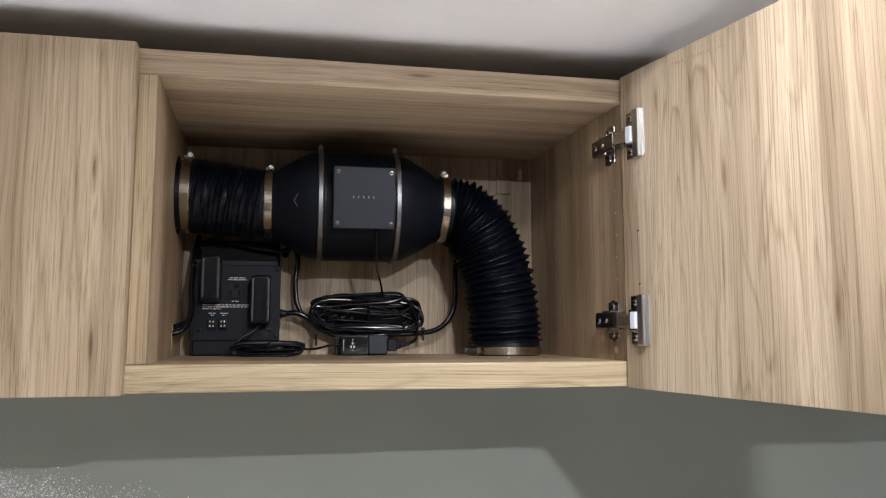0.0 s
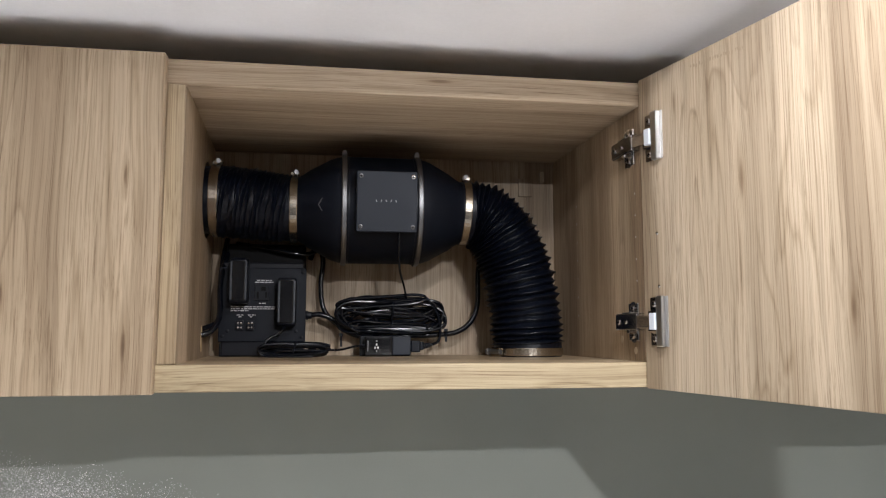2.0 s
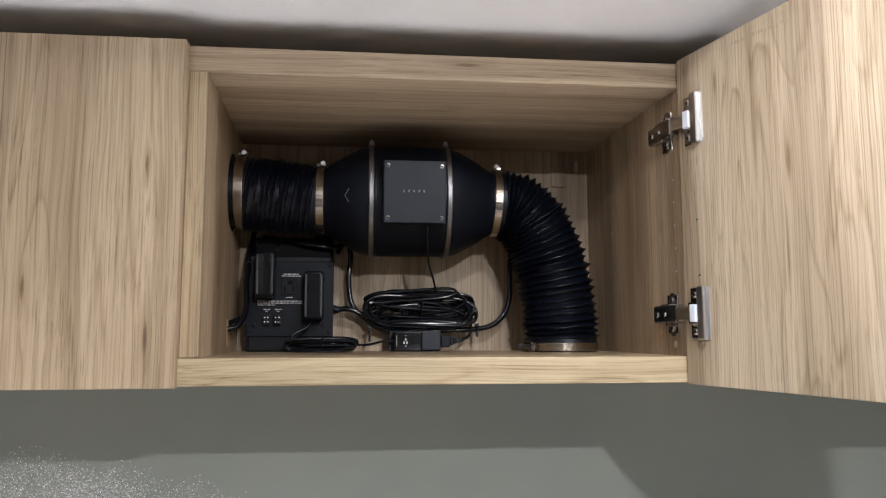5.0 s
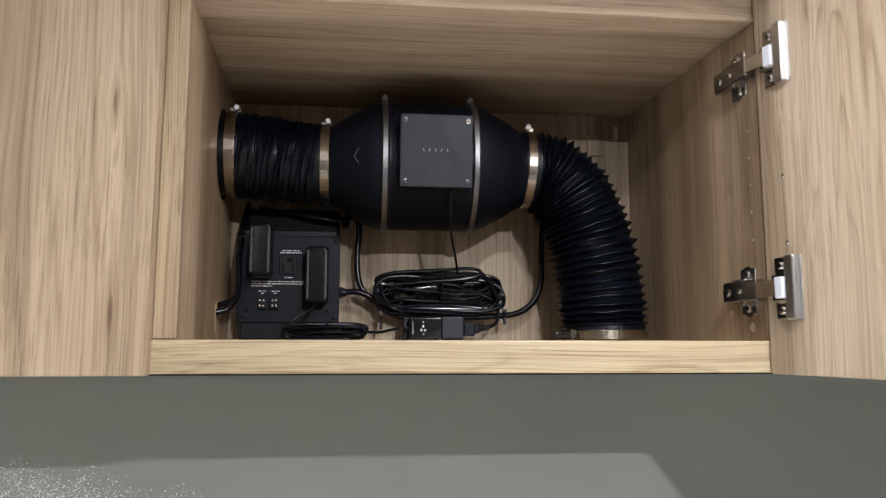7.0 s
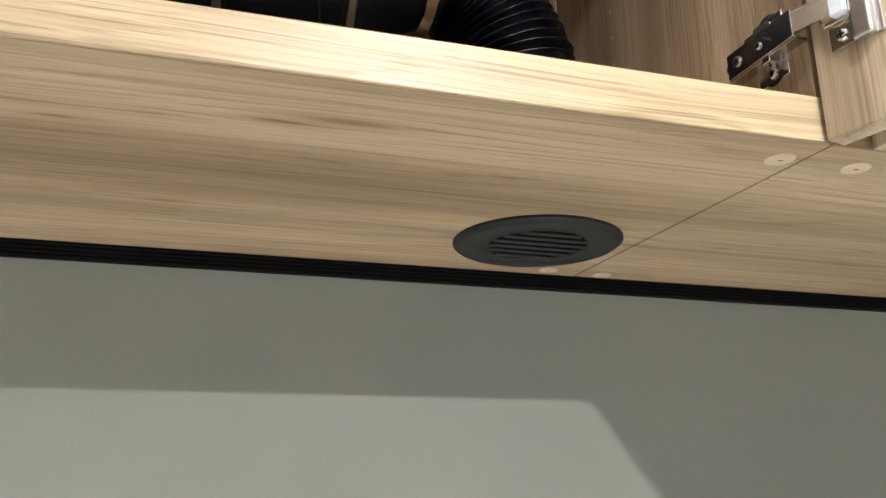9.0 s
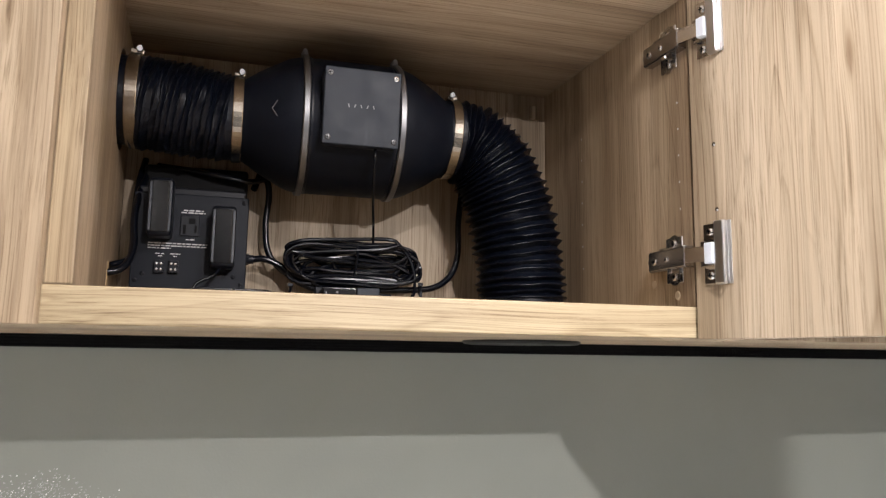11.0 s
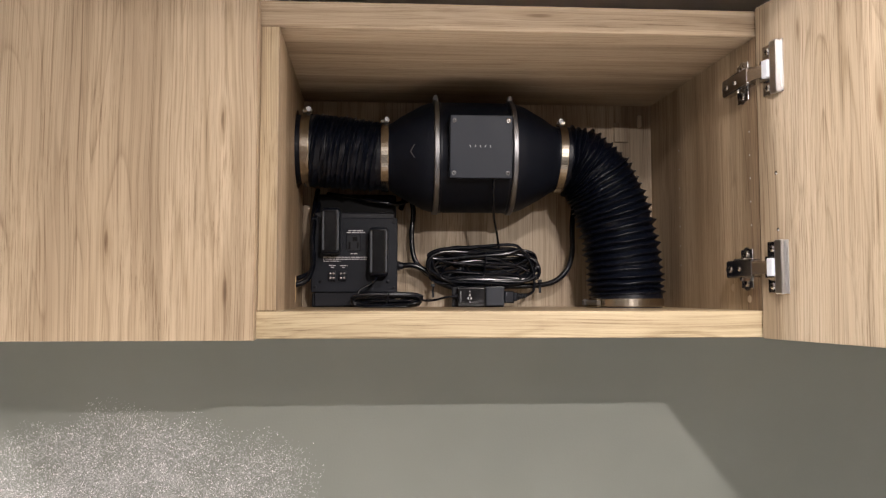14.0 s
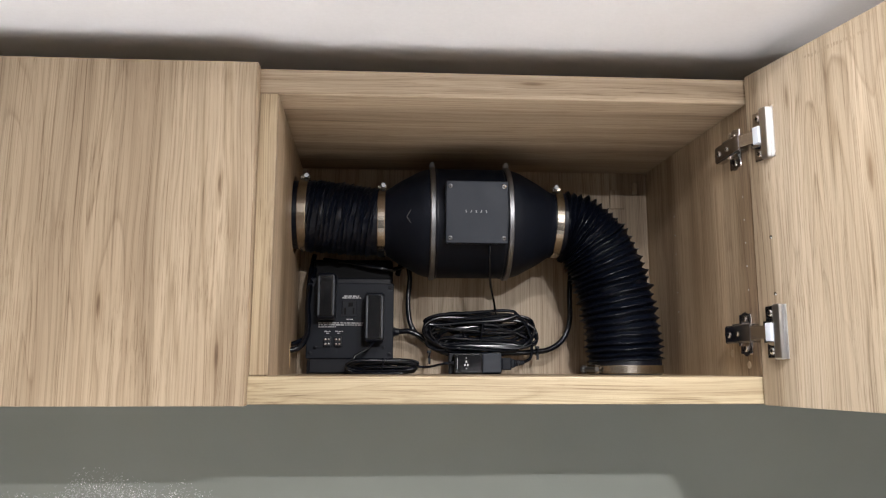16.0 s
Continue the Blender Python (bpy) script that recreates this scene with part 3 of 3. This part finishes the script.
# ---- inline duct fan ----
FX = 0.2755
fan = thing("inline_duct_fan", "matt black inline duct fan with a square control box", "fan", at=Matrix.Translation((FX, AX_Y, AX_Z)))
part("housing", turned([(-0.060, 0.0900), (-0.056, 0.0912), (0.056, 0.0912), (0.060, 0.0900)], 80), MATT_BLACK, fan, smooth=True)


def cone(sign):
    prof = [(0.066, 0.0905), (0.074, 0.0890), (0.084, 0.0855), (0.118, 0.0668), (0.129, 0.0590), (0.136, 0.0548), (0.143, 0.0535), (0.152, 0.0530)]
    return turned([(sign * x, r) for x, r in prof], 80)


part("end_cone", cone(-1), MATT_BLACK, fan, smooth=True)
part("end_cone", cone(1), MATT_BLACK, fan, smooth=True)
for sx in (-1, 1):
    ring = part("clamp_ring", shifted(turned([(-0.0042, 0.0905), (-0.0042, 0.0938), (-0.0030, 0.0948), (0.0030, 0.0948), (0.0042, 0.0938), (0.0042, 0.0905)], 80, cap=False), Matrix.Translation((sx * 0.0615, 0, 0))), RING_STEEL, fan, "grey metal clamping ring", smooth=True)
    tilt = Matrix.Translation((sx * 0.0615, 0, 0)) @ Matrix.Rotation(radians(12), 4, "X")
    part("lug", shifted(slab(-0.0045, 0.0045, -0.006, 0.006, 0.0935, 0.0985, 0.0008), tilt), RING_STEEL, ring)
    part("bolt", shifted(shifted(turned([(-0.009, 0.0032), (0.009, 0.0032)], 12), Matrix.Rotation(radians(90), 4, "Z")), tilt @ Matrix.Translation((0, 0, 0.0995))), RING_STEEL, ring, smooth=True)
    part("seam", shifted(turned([(-0.0012, 0.0921), (0.0012, 0.0921)], 80), Matrix.Translation((sx * 0.0545, 0, 0))), SATIN_BLACK, fan, smooth=True)

BOXM = Matrix.Translation((0.0050, -0.0975, -0.0005)) @ Matrix.Rotation(radians(7), 4, "X")
cbox = part("control_box", shifted(slab(-0.0485, 0.0485, -0.0075, 0.022, -0.0485, 0.0485, 0.0045, 3), BOXM), DARK_GREY, fan, "dark grey square control box", smooth=True)
part("lid", shifted(slab(-0.0480, 0.0480, -0.0095, -0.0072, -0.0480, 0.0480, 0.0012), BOXM), DARK_GREY, cbox)
for sx in (-1, 1):
    for sz in (-1, 1):
        screw(cbox, 0, 0, 0, 0.0036, 0.0014, CHROME if (sx, sz) == (1, 1) else RING_STEEL, BOXM @ Matrix.Translation((sx * 0.0415, -0.0094, sz * 0.0400)))
for k in range(5):
    part("mark", shifted(slab(-0.0007, 0.0007, -0.0099, -0.0094, -0.0021, 0.0021), BOXM @ Matrix.Translation((-0.0170 + k * 0.0078, 0, 0.001)) @ Matrix.Rotation(radians(24 if k % 2 else -18), 4, "Y")), FAINT_PRINT, cbox)
# flow arrow on the left-hand cone
arrow = Matrix.Translation((-0.1030, -0.0768, -0.004)) @ Matrix.Rotation(radians(-29), 4, "Z")
part("flow_arrow", merged(*(shifted(slab(0.0, 0.0125, -0.0006, 0.0006, -0.0005, 0.0005), arrow @ Matrix.Rotation(radians(a), 4, "Y")) for a in (56, -56))), ARROW_GREY, fan, "grey printed arrow")
# control lead out of the box
part("lead", sweep(smooth_line([(0.026, -0.090, -0.046), (0.026, -0.088, -0.070), (0.030, -0.060, -0.105), (0.044, 0.010, -0.128), (0.052, 0.050, -0.148), (0.054, 0.054, -0.180)]), 0.0019, 8), CABLE_BLACK, fan, smooth=True)

# ---- flexible ducts ----
def bellows(centre, radius, ridges, depth, seed, n=72, twist=0.0, rough=0.0012):
    """A corrugated hose: centre(t) and radius(t) for t from 0 to 1, with sharp outward ridges."""
    bm = bmesh.new()
    rng = random.Random(seed)
    prof = [(0.0, 0.0), (0.32, 0.55), (0.46, 0.98), (0.54, 0.98), (0.68, 0.55)]
    rows = []
    for i in range(ridges):
        jit = rng.uniform(-0.25, 0.25) * depth
        off = rng.uniform(-0.12, 0.12)
        rows += [((i + f + off * (0.2 < f < 0.8)) / ridges, h * depth + jit * (h > 0.5)) for f, h in prof]
    rows.append((1.0, 0.0))
    rings = []
    for t, h in rows:
        p, q = Vector(centre(t)), Vector(centre(min(1.0, t + 0.004))) - Vector(centre(max(0.0, t - 0.004)))
        way = q.normalized()
        side = Vector((0, 1, 0))
        up = side.cross(way).normalized()
        ring = []
        for k in range(n):
            a = 2 * math.pi * k / n
            wob = noise.noise(Vector((math.cos(a) * 2.1, math.sin(a) * 2.1, t * ridges * 0.8 + seed))) * rough
            lean = twist * math.sin(a + seed) * (h / depth if depth else 0)
            r = radius(t) + h + wob
            ring.append(bm.verts.new(p + (side * math.cos(a) + up * math.sin(a)) * r + way * (lean + wob * 0.8)))
        rings.append(ring)
    for a, b in zip(rings, rings[1:]):
        for k in range(n):
            m = (k + 1) % n
            bm.faces.new((a[k], a[m], b[m], b[k]))
    return bm


def bezier(t, p0, p1, p2, p3):
    u = 1 - t
    return tuple(u ** 3 * a + 3 * u * u * t * b + 3 * u * t * t * c + t ** 3 * d for a, b, c, d in zip(p0, p1, p2, p3))


short_duct = thing("flexible_duct", "short compressed black flexible duct between fan and side wall", "duct", "flexible ducts")
part("hose", bellows(lambda t: (0.008 + 0.112 * t, AX_Y - 0.004 + 0.004 * t, AX_Z + 0.011 * (1 - t)), lambda t: 0.0575 - 0.004 * t, 15, 0.0040, 3, twist=0.006, rough=0.0032), DUCT_BLACK, short_duct, smooth=True)
part("cuff", shifted(turned([(-0.034, 0.0565), (0.012, 0.0565)], 64, cap=False), Matrix.Translation((0, AX_Y - 0.004, AX_Z + 0.011))), DUCT_BLACK, short_duct, smooth=True)
part("cuff", shifted(turned([(0.116, 0.0542), (0.146, 0.0542)], 64, cap=False), Matrix.Translation((0, AX_Y, AX_Z))), DUCT_BLACK, short_duct, smooth=True)

bend_duct = thing("flexible_duct", "black ribbed flexible duct bent down to the cabinet floor", "duct", "flexible ducts")
P0, P1, P2, P3 = (0.434, AX_Y, AX_Z - 0.001), (0.478, AX_Y, AX_Z - 0.002), (0.528, DUCT_Y, Z + 0.222), (DUCT_X, DUCT_Y, Z + 0.056)
part("hose", bellows(lambda t: bezier(1 - (1 - t) ** 1.3, P0, P1, P2, P3), lambda t: 0.0505 + 0.0055 * min(1, t * 3), 29, 0.0080, 8, twist=0.0, rough=0.0027), DUCT_BLACK, bend_duct, smooth=True)
part("cuff", shifted(turned([(0.412, 0.0542), (0.436, 0.0542)], 64, cap=False), Matrix.Translation((0, AX_Y, AX_Z))), DUCT_BLACK, bend_duct, smooth=True)
part("cuff", shifted(shifted(turned([(-0.060, 0.0585), (-0.040, 0.0590), (-0.018, 0.0560)], 64, cap=False), down), Matrix.Translation((DUCT_X, DUCT_Y, Z))), DUCT_BLACK, bend_duct, smooth=True)
part("collar", shifted(shifted(turned([(-0.050, 0.0540), (-0.002, 0.0540)], 64, cap=False), down), Matrix.Translation((DUCT_X, DUCT_Y, Z))), SATIN_BLACK, bend_duct, smooth=True)


# ---- hose clamps ----
def hose_clamp(at, r, width, turn, label, spin=0.0, k=1.0):
    """A worm-drive clamp round the x axis of at; turn places its screw round the band."""
    c = thing("hose_clamp", label, "clamp", "hose clamps", at)
    part("band", turned([(-width / 2, r - 0.0008), (-width / 2, r + 0.0004), (-width / 2 + 0.001, r + 0.0009), (width / 2 - 0.001, r + 0.0009), (width / 2, r + 0.0004), (width / 2, r - 0.0008)], 56, cap=False), STEEL, c)
    m = Matrix.Rotation(radians(turn), 4, "X")
    part("housing", shifted(slab(-width / 2 - 0.0010, width / 2 + 0.0010, -0.008 * k, 0.008 * k, r + 0.0006, r + 0.0058 * k, 0.0010), m), STEEL, c)
    along = Matrix.Rotation(radians(90), 4, "Z")
    part("screw", shifted(merged(turned([(-0.011 * k, 0.0027 * k), (0.010 * k, 0.0027 * k)], 14), turned([(-0.0155 * k, 0.0040 * k), (-0.011 * k, 0.0040 * k)], 6)), m @ Matrix.Translation((0, 0, r + 0.0056 * k)) @ Matrix.Rotation(radians(spin), 4, "Z") @ along), RING_STEEL, c, smooth=True)
    return c


hose_clamp(Matrix.Translation((0.0050, AX_Y - 0.004, AX_Z + 0.011)), 0.0595, 0.0145, 8, "steel worm-drive hose clamp on the duct at the side wall", 12)
hose_clamp(Matrix.Translation((0.1315, AX_Y, AX_Z)), 0.0560, 0.0125, 6, "steel worm-drive hose clamp on the short duct", 10)
hose_clamp(Matrix.Translation((0.4225, AX_Y, AX_Z)) @ Matrix.Rotation(radians(3), 4, "Y"), 0.0565, 0.0125, 4, "steel worm-drive hose clamp on the fan outlet", -8)
hose_clamp(Matrix.Translation((DUCT_X, DUCT_Y, Z + 0.0435)) @ down, 0.0600, 0.0130, 158, "steel worm-drive hose clamp at the duct's foot", 0, 1.5)

# ---- power box ----
PF = 0.312
power = thing("power_box", "black switched power box with an outlet and screw terminals", "power box")
part("body", slab(0.012, 0.148, PF + 0.004, 0.372, Z + 0.036, Z + 0.196, 0.002), SATIN_BLACK, power)
panel = part("front_panel", slab(0.007, 0.1525, PF, PF + 0.0045, Z + 0.060, Z + 0.187, 0.0016), PANEL_GREY, power, "dark grey sheet metal front panel")
part("base", slab(0.008, 0.150, PF + 0.008, 0.372, Z + 0.0352, Z + 0.059, 0.002), SATIN_BLACK, power)
# hood enlarged and blackened to stand in for the shade under the duct
part("hood_shade_fill", slab(0.014, 0.150, PF + 0.020, 0.372, Z + 0.188, Z + 0.230, 0.005), BLACK_TRIM, power)
for x, z in ((0.0135, 0.0700), (0.0225, 0.0785), (0.1460, 0.1795), (0.1460, 0.0680), (0.1360, 0.0785)):
    screw(panel, x, PF, Z + z, 0.0030, 0.0012, SATIN_BLACK)
outlet = part("outlet", slab(0.0655, 0.0900, PF - 0.0020, PF, Z + 0.130, Z + 0.158, 0.0010), SATIN_BLACK, panel, "black three-pin outlet")
for x0, x1, z0, z1 in ((0.0696, 0.0730, 0.1335, 0.1450), (0.0765, 0.0845, 0.1470, 0.1540), (0.0838, 0.0866, 0.1350, 0.1450)):
    part("slot", slab(x0, x1, PF - 0.0026, PF - 0.0018, Z + z0, Z + z1, 0.0002), BLACK_TRIM, outlet)
for x0 in (0.0370, 0.0548):
    blk = part("terminal_block", slab(x0, x0 + 0.0115, PF - 0.0065, PF, Z + 0.080, Z + 0.0965, 0.0006), SATIN_BLACK, panel, "black screw terminal block")
    for i in range(2):
        for k in range(2):
            part("terminal", shifted(cross_screw(0.0017, 0.0007), Matrix.Translation((x0 + 0.0032 + 0.0052 * i, PF - 0.0064, Z + 0.0845 + 0.0075 * k))), CHROME, blk)
rng = random.Random(5)
for z, x, x_end, tall in ((0.1640, 0.0690, 0.0950, 0.0018), (0.1610, 0.0660, 0.0975, 0.0016), (0.1250, 0.0735, 0.0845, 0.0014), (0.1188, 0.0270, 0.1010, 0.0015), (0.1155, 0.0270, 0.1010, 0.0015), (0.1122, 0.0270, 0.0560, 0.0015),
                          (0.1050, 0.0370, 0.0490, 0.0013), (0.1050, 0.0555, 0.0680, 0.0013), (0.1018, 0.0405, 0.0450, 0.0014), (0.1018, 0.0590, 0.0635, 0.0014)):
    while x < x_end:
        w = rng.uniform(0.0022, 0.0075)
        part("printed_bar", slab(x, min(x_end, x + w), PF - 0.0004, PF + 0.0002, Z + z, Z + z + tall), PRINT, panel)
        x += w + rng.uniform(0.0009, 0.0016)


def plug_adapter(x0, x1, z0, z1, label):
    ob = thing("plug_adapter", label, "adapter", "plug-in adapters")
    part("case", slab(x0, x1, PF - 0.036, PF - 0.0005, z0, z1, 0.005, 3), SATIN_BLACK, ob, smooth=True)
    part("face", slab(x0 + 0.0050, x1 - 0.0050, PF - 0.0372, PF - 0.0355, z0 + 0.005, z1 - 0.005, 0.0008), GLOSS_BLACK, ob, "glossy black front")
    for x in (x0 + 0.0015, x1 - 0.0045):
        part("edge_strip", slab(x, x + 0.0034, PF - 0.0382, PF - 0.0350, z0 + 0.006, z1 - 0.006, 0.0008), EDGE_GREY, ob)
    return ob


plug_adapter(0.0270, 0.0570, Z + 0.124, Z + 0.200, "tall black plug-in adapter on the power box")
plug_adapter(0.1060, 0.1370, Z + 0.087, Z + 0.168, "glossy black plug-in adapter with a cable on the power box")

# ---- cables ----
def cable(name, knots, r, label):
    ob = tagged(part(name, sweep(smooth_line(knots), r, 10), CABLE_BLACK, smooth=True), label, "cable")
    return ob


def at(*pts):
    return [(x, y, Z + z) for x, y, z in pts]


cable("power_cable", at((0.158, 0.336, 0.205), (0.170, 0.350, 0.235), (0.180, 0.352, 0.205), (0.177, 0.350, 0.160), (0.182, 0.348, 0.120), (0.200, 0.344, 0.096), (0.232, 0.340, 0.078), (0.265, 0.337, 0.070)), 0.0046, "thick black power cable hanging behind the fan")
cable("power_cable", at((0.158, 0.335, 0.106), (0.178, 0.334, 0.107), (0.200, 0.335, 0.098), (0.228, 0.337, 0.076), (0.270, 0.334, 0.066), (0.330, 0.334, 0.070), (0.385, 0.336, 0.072), (0.424, 0.340, 0.078), (0.450, 0.345, 0.098), (0.462, 0.350, 0.130), (0.464, 0.355, 0.180), (0.470, 0.358, 0.230)), 0.0048, "thick black power cable curving up behind the bent duct")
gland = thing("cable_gland", "black cable gland on the side of the power box", "gland", at=pose(0.1530, 0.335, Z + 0.106))
part("nut", turned([(-0.003, 0.0080), (0.003, 0.0080)], 8), SATIN_BLACK, gland)
part("sleeve", turned([(0.003, 0.0066), (0.009, 0.0060)], 20), SATIN_BLACK, gland, smooth=True)
cable("power_cable", at((0.020, 0.345, 0.225), (0.013, 0.320, 0.190), (0.010, 0.300, 0.150), (0.014, 0.282, 0.110), (0.010, 0.268, 0.088), (0.001, 0.258, 0.076), (-0.012, 0.252, 0.072)), 0.0046, "black power cable running into the side wall")
cable("power_cable", at((0.013, 0.352, 0.240), (0.008, 0.335, 0.200), (0.0065, 0.322, 0.150), (0.010, 0.300, 0.112), (0.008, 0.280, 0.092), (-0.010, 0.262, 0.082)), 0.0042, "black power cable running into the side wall")
cable("power_cable", at((0.030, 0.350, 0.232), (0.070, 0.330, 0.224), (0.110, 0.316, 0.216), (0.150, 0.320, 0.212), (0.172, 0.345, 0.222)), 0.0040, "black power cable under the short duct")
hole = part("cable_hole", shifted(turned([(-0.0005, 0.0110), (0.0006, 0.0105)], 24), Matrix.Translation((0.0, 0.255, Z + 0.066)) @ Matrix.Diagonal((1, 0.8, 2.0, 1))), BARE_BOARD, cabinet, "rough bare edge of a cable hole")


def coil(name, label, cx, cy, cz, wide, tall, loops, r, seed, pinch=0.35, deep=0.012):
    """A hank of cable: many flat loops pinched in the middle."""
    rng = random.Random(seed)
    pts = []
    steps = 36
    for k in range(loops):
        outer = k % 2 == 0
        sw = rng.uniform(0.86, 1.0) if outer else rng.uniform(0.62, 0.82)
        st = rng.uniform(0.72, 1.0) if outer else rng.uniform(0.25, 0.66)
        dy = deep * (2 * (k + 0.5) / loops - 1) * (1 if seed % 2 else -1)
        ox, oz = rng.uniform(-0.5, 0.5) * wide * (1 - sw), rng.uniform(-0.5, 0.5) * tall * (1 - st) + rng.uniform(-0.04, 0.04) * tall
        skew, p2 = rng.uniform(-0.10, 0.10) * tall, rng.uniform(0.6, 1.3) * pinch
        for i in range(steps):
            a = 2 * math.pi * i / steps
            c, s_ = math.cos(a), math.sin(a)
            ex = math.copysign(abs(c) ** 0.75, c)
            waist = 1 - p2 * math.exp(-(c / 0.36) ** 2)
            pts.append((cx + ox + ex * wide / 2 * sw, cy + dy + 0.005 * math.sin(a * 2 + k), cz + oz + s_ * tall / 2 * st * waist + skew * c))
    knots = [sum((Vector(pts[min(len(pts) - 1, max(0, i + d))]) for d in (-2, -1, 0, 1, 2)), Vector()) / 5 for i in range(len(pts))]
    hank = thing(name, label, "cable")
    part("loop", sweep(knots, r, 8), CABLE_BLACK, hank, smooth=True)
    tie = []
    for k in range(20):
        a = 2 * math.pi * k / 20
        tie.append((cx + 0.002 * math.sin(a), cy + (deep + 0.006) * math.cos(a), cz + 0.003 + (tall * 0.30) * math.sin(a)))
    part("cable_tie", sweep(tie, 0.0016, 6, closed=True), SATIN_BLACK, hank)
    return hank


coil("coiled_cable", "hank of coiled black cable tied in the middle", 0.3030, 0.332, Z + 0.1080, 0.204, 0.074, 20, 0.0028, 4, 0.42, 0.014)
coil("coiled_cable", "small tied hank of thin black cable", 0.1370, 0.270, Z + 0.0480, 0.122, 0.026, 11, 0.0021, 9, 0.25, 0.012)
cable("thin_cable", at((0.120, 0.285, 0.088), (0.112, 0.276, 0.076), (0.092, 0.270, 0.064), (0.088, 0.268, 0.050)), 0.0021, "thin black adapter cable")
cable("thin_cable", at((0.190, 0.272, 0.047), (0.212, 0.282, 0.047), (0.235, 0.296, 0.052), (0.250, 0.300, 0.053)), 0.0019, "thin black lead into the inline controller")
for x, z in ((0.400, 0.074), (0.214, 0.066)):
    tie = [(x + 0.0006 * math.sin(3 * a), 0.337 + 0.0075 * math.cos(a), Z + z + 0.0075 * math.sin(a)) for a in [2 * math.pi * k / 16 for k in range(16)]]
    t_ob = thing("cable_tie", "black cable tie with its cut tail round the cable", "cable tie", "cable ties")
    part("strap", sweep(tie, 0.0016, 6, closed=True), SATIN_BLACK, t_ob)
    part("tail", merged(slab(x - 0.002, x + 0.002, 0.327, 0.3305, Z + z - 0.0145, Z + z - 0.004, 0.0004), slab(x - 0.004, x + 0.003, 0.326, 0.332, Z + z + 0.004, Z + z + 0.0085, 0.0006)), SATIN_BLACK, t_ob)

# ---- inline speed controller ----
ctl = thing("inline_controller", "black inline speed controller with a grey connector end", "controller")
part("case", slab(0.2540, 0.3010, 0.293, 0.316, Z + 0.0362, Z + 0.0685, 0.002, 3), GLOSS_BLACK, ctl, "glossy black case")
part("connector", slab(0.3010, 0.3330, 0.293, 0.316, Z + 0.0372, Z + 0.0690, 0.0018), DARK_GREY, ctl, "dark grey connector end")
part("back_shell", slab(0.2460, 0.3350, 0.316, 0.328, Z + 0.0352, Z + 0.0700, 0.002), SATIN_BLACK, ctl)
part("inlet", shifted(turned([(0.246, 0.0026), (0.2545, 0.0034)], 14), Matrix.Translation((0, 0.302, Z + 0.053))), SATIN_BLACK, ctl, smooth=True)
part("plug", merged(slab(0.3335, 0.3500, 0.296, 0.314, Z + 0.0420, Z + 0.0620, 0.002), slab(0.3490, 0.3560, 0.299, 0.311, Z + 0.0455, Z + 0.0600, 0.002)), PANEL_GREY, ctl)
for k in range(5):
    part("strain_relief", shifted(turned([(0, 0.0058 - k * 0.0005), (0.0022, 0.0056 - k * 0.0005)], 14), Matrix.Translation((0.3565 + k * 0.0034, 0.305, Z + 0.0530 + k * 0.0004))), PANEL_GREY, ctl)
for x, z in ((0.2740, 0.0555), (0.2715, 0.0500), (0.2765, 0.0500)):
    part("mark", slab(x - 0.0013, x + 0.0013, 0.2925, 0.2932, Z + z - 0.0018, Z + z + 0.0018, 0.0002), PRINT, ctl)
for z in (0.0432, 0.0606):
    part("mark", slab(0.2730, 0.2752, 0.2925, 0.2932, Z + z, Z + z + 0.0022), FAINT_PRINT, ctl)
part("mark", slab(0.2585, 0.2597, 0.2925, 0.2932, Z + 0.044, Z + 0.062), FAINT_PRINT, ctl)
cable("thin_cable", at((0.372, 0.305, 0.055), (0.384, 0.310, 0.062), (0.388, 0.318, 0.080), (0.385, 0.328, 0.100)), 0.0024, "thin black lead rising to the coil")

# the row of cabinets stands a little out of square
for owner in (cabinet, right):
    for ob in owner.children_recursive:
        if ob.name.startswith(("door", "stamp", "flange", "cup", "cover", "damper", "link")) and "plate" not in ob.name and "cap" not in ob.name:
            continue
        for v in ob.data.vertices:
            if v.co.y > 0:
                v.co.x -= 0.042 * v.co.y


# ---- recessed downlights ----
LENS, lens_nt, lens_bsdf = material("lit_lamp_lens")
lens_bsdf.inputs["Base Color"].default_value = (0.8, 0.8, 0.78, 1)
lens_bsdf.inputs["Emission Color"].default_value = (1.0, 0.97, 0.93, 1)
lens_bsdf.inputs["Emission Strength"].default_value = 3.0
# fixtures for every lamp, the added fill row too; none is in view
for x, y in [KEY_LAMP] + NEAR_LAMPS + FILL_LAMPS:
    z = LAMP_Z
    lamp = thing("downlight", "unseen round white ceiling downlight, inferred or added as fill, switched on", "lamp", "downlights", pose(x, y, z))
    part("ring", shifted(turned([(-(ROOM_CEIL - z), 0.062), (-0.004, 0.060), (0.0, 0.056), (-0.003, 0.050), (-(ROOM_CEIL - z), 0.050)], 36, cap=False), down), ROOM_WHITE, lamp, smooth=True)
    part("lens", shifted(turned([(-0.0075, 0.0500), (-0.0065, 0.0500)], 36), down), LENS, lamp)
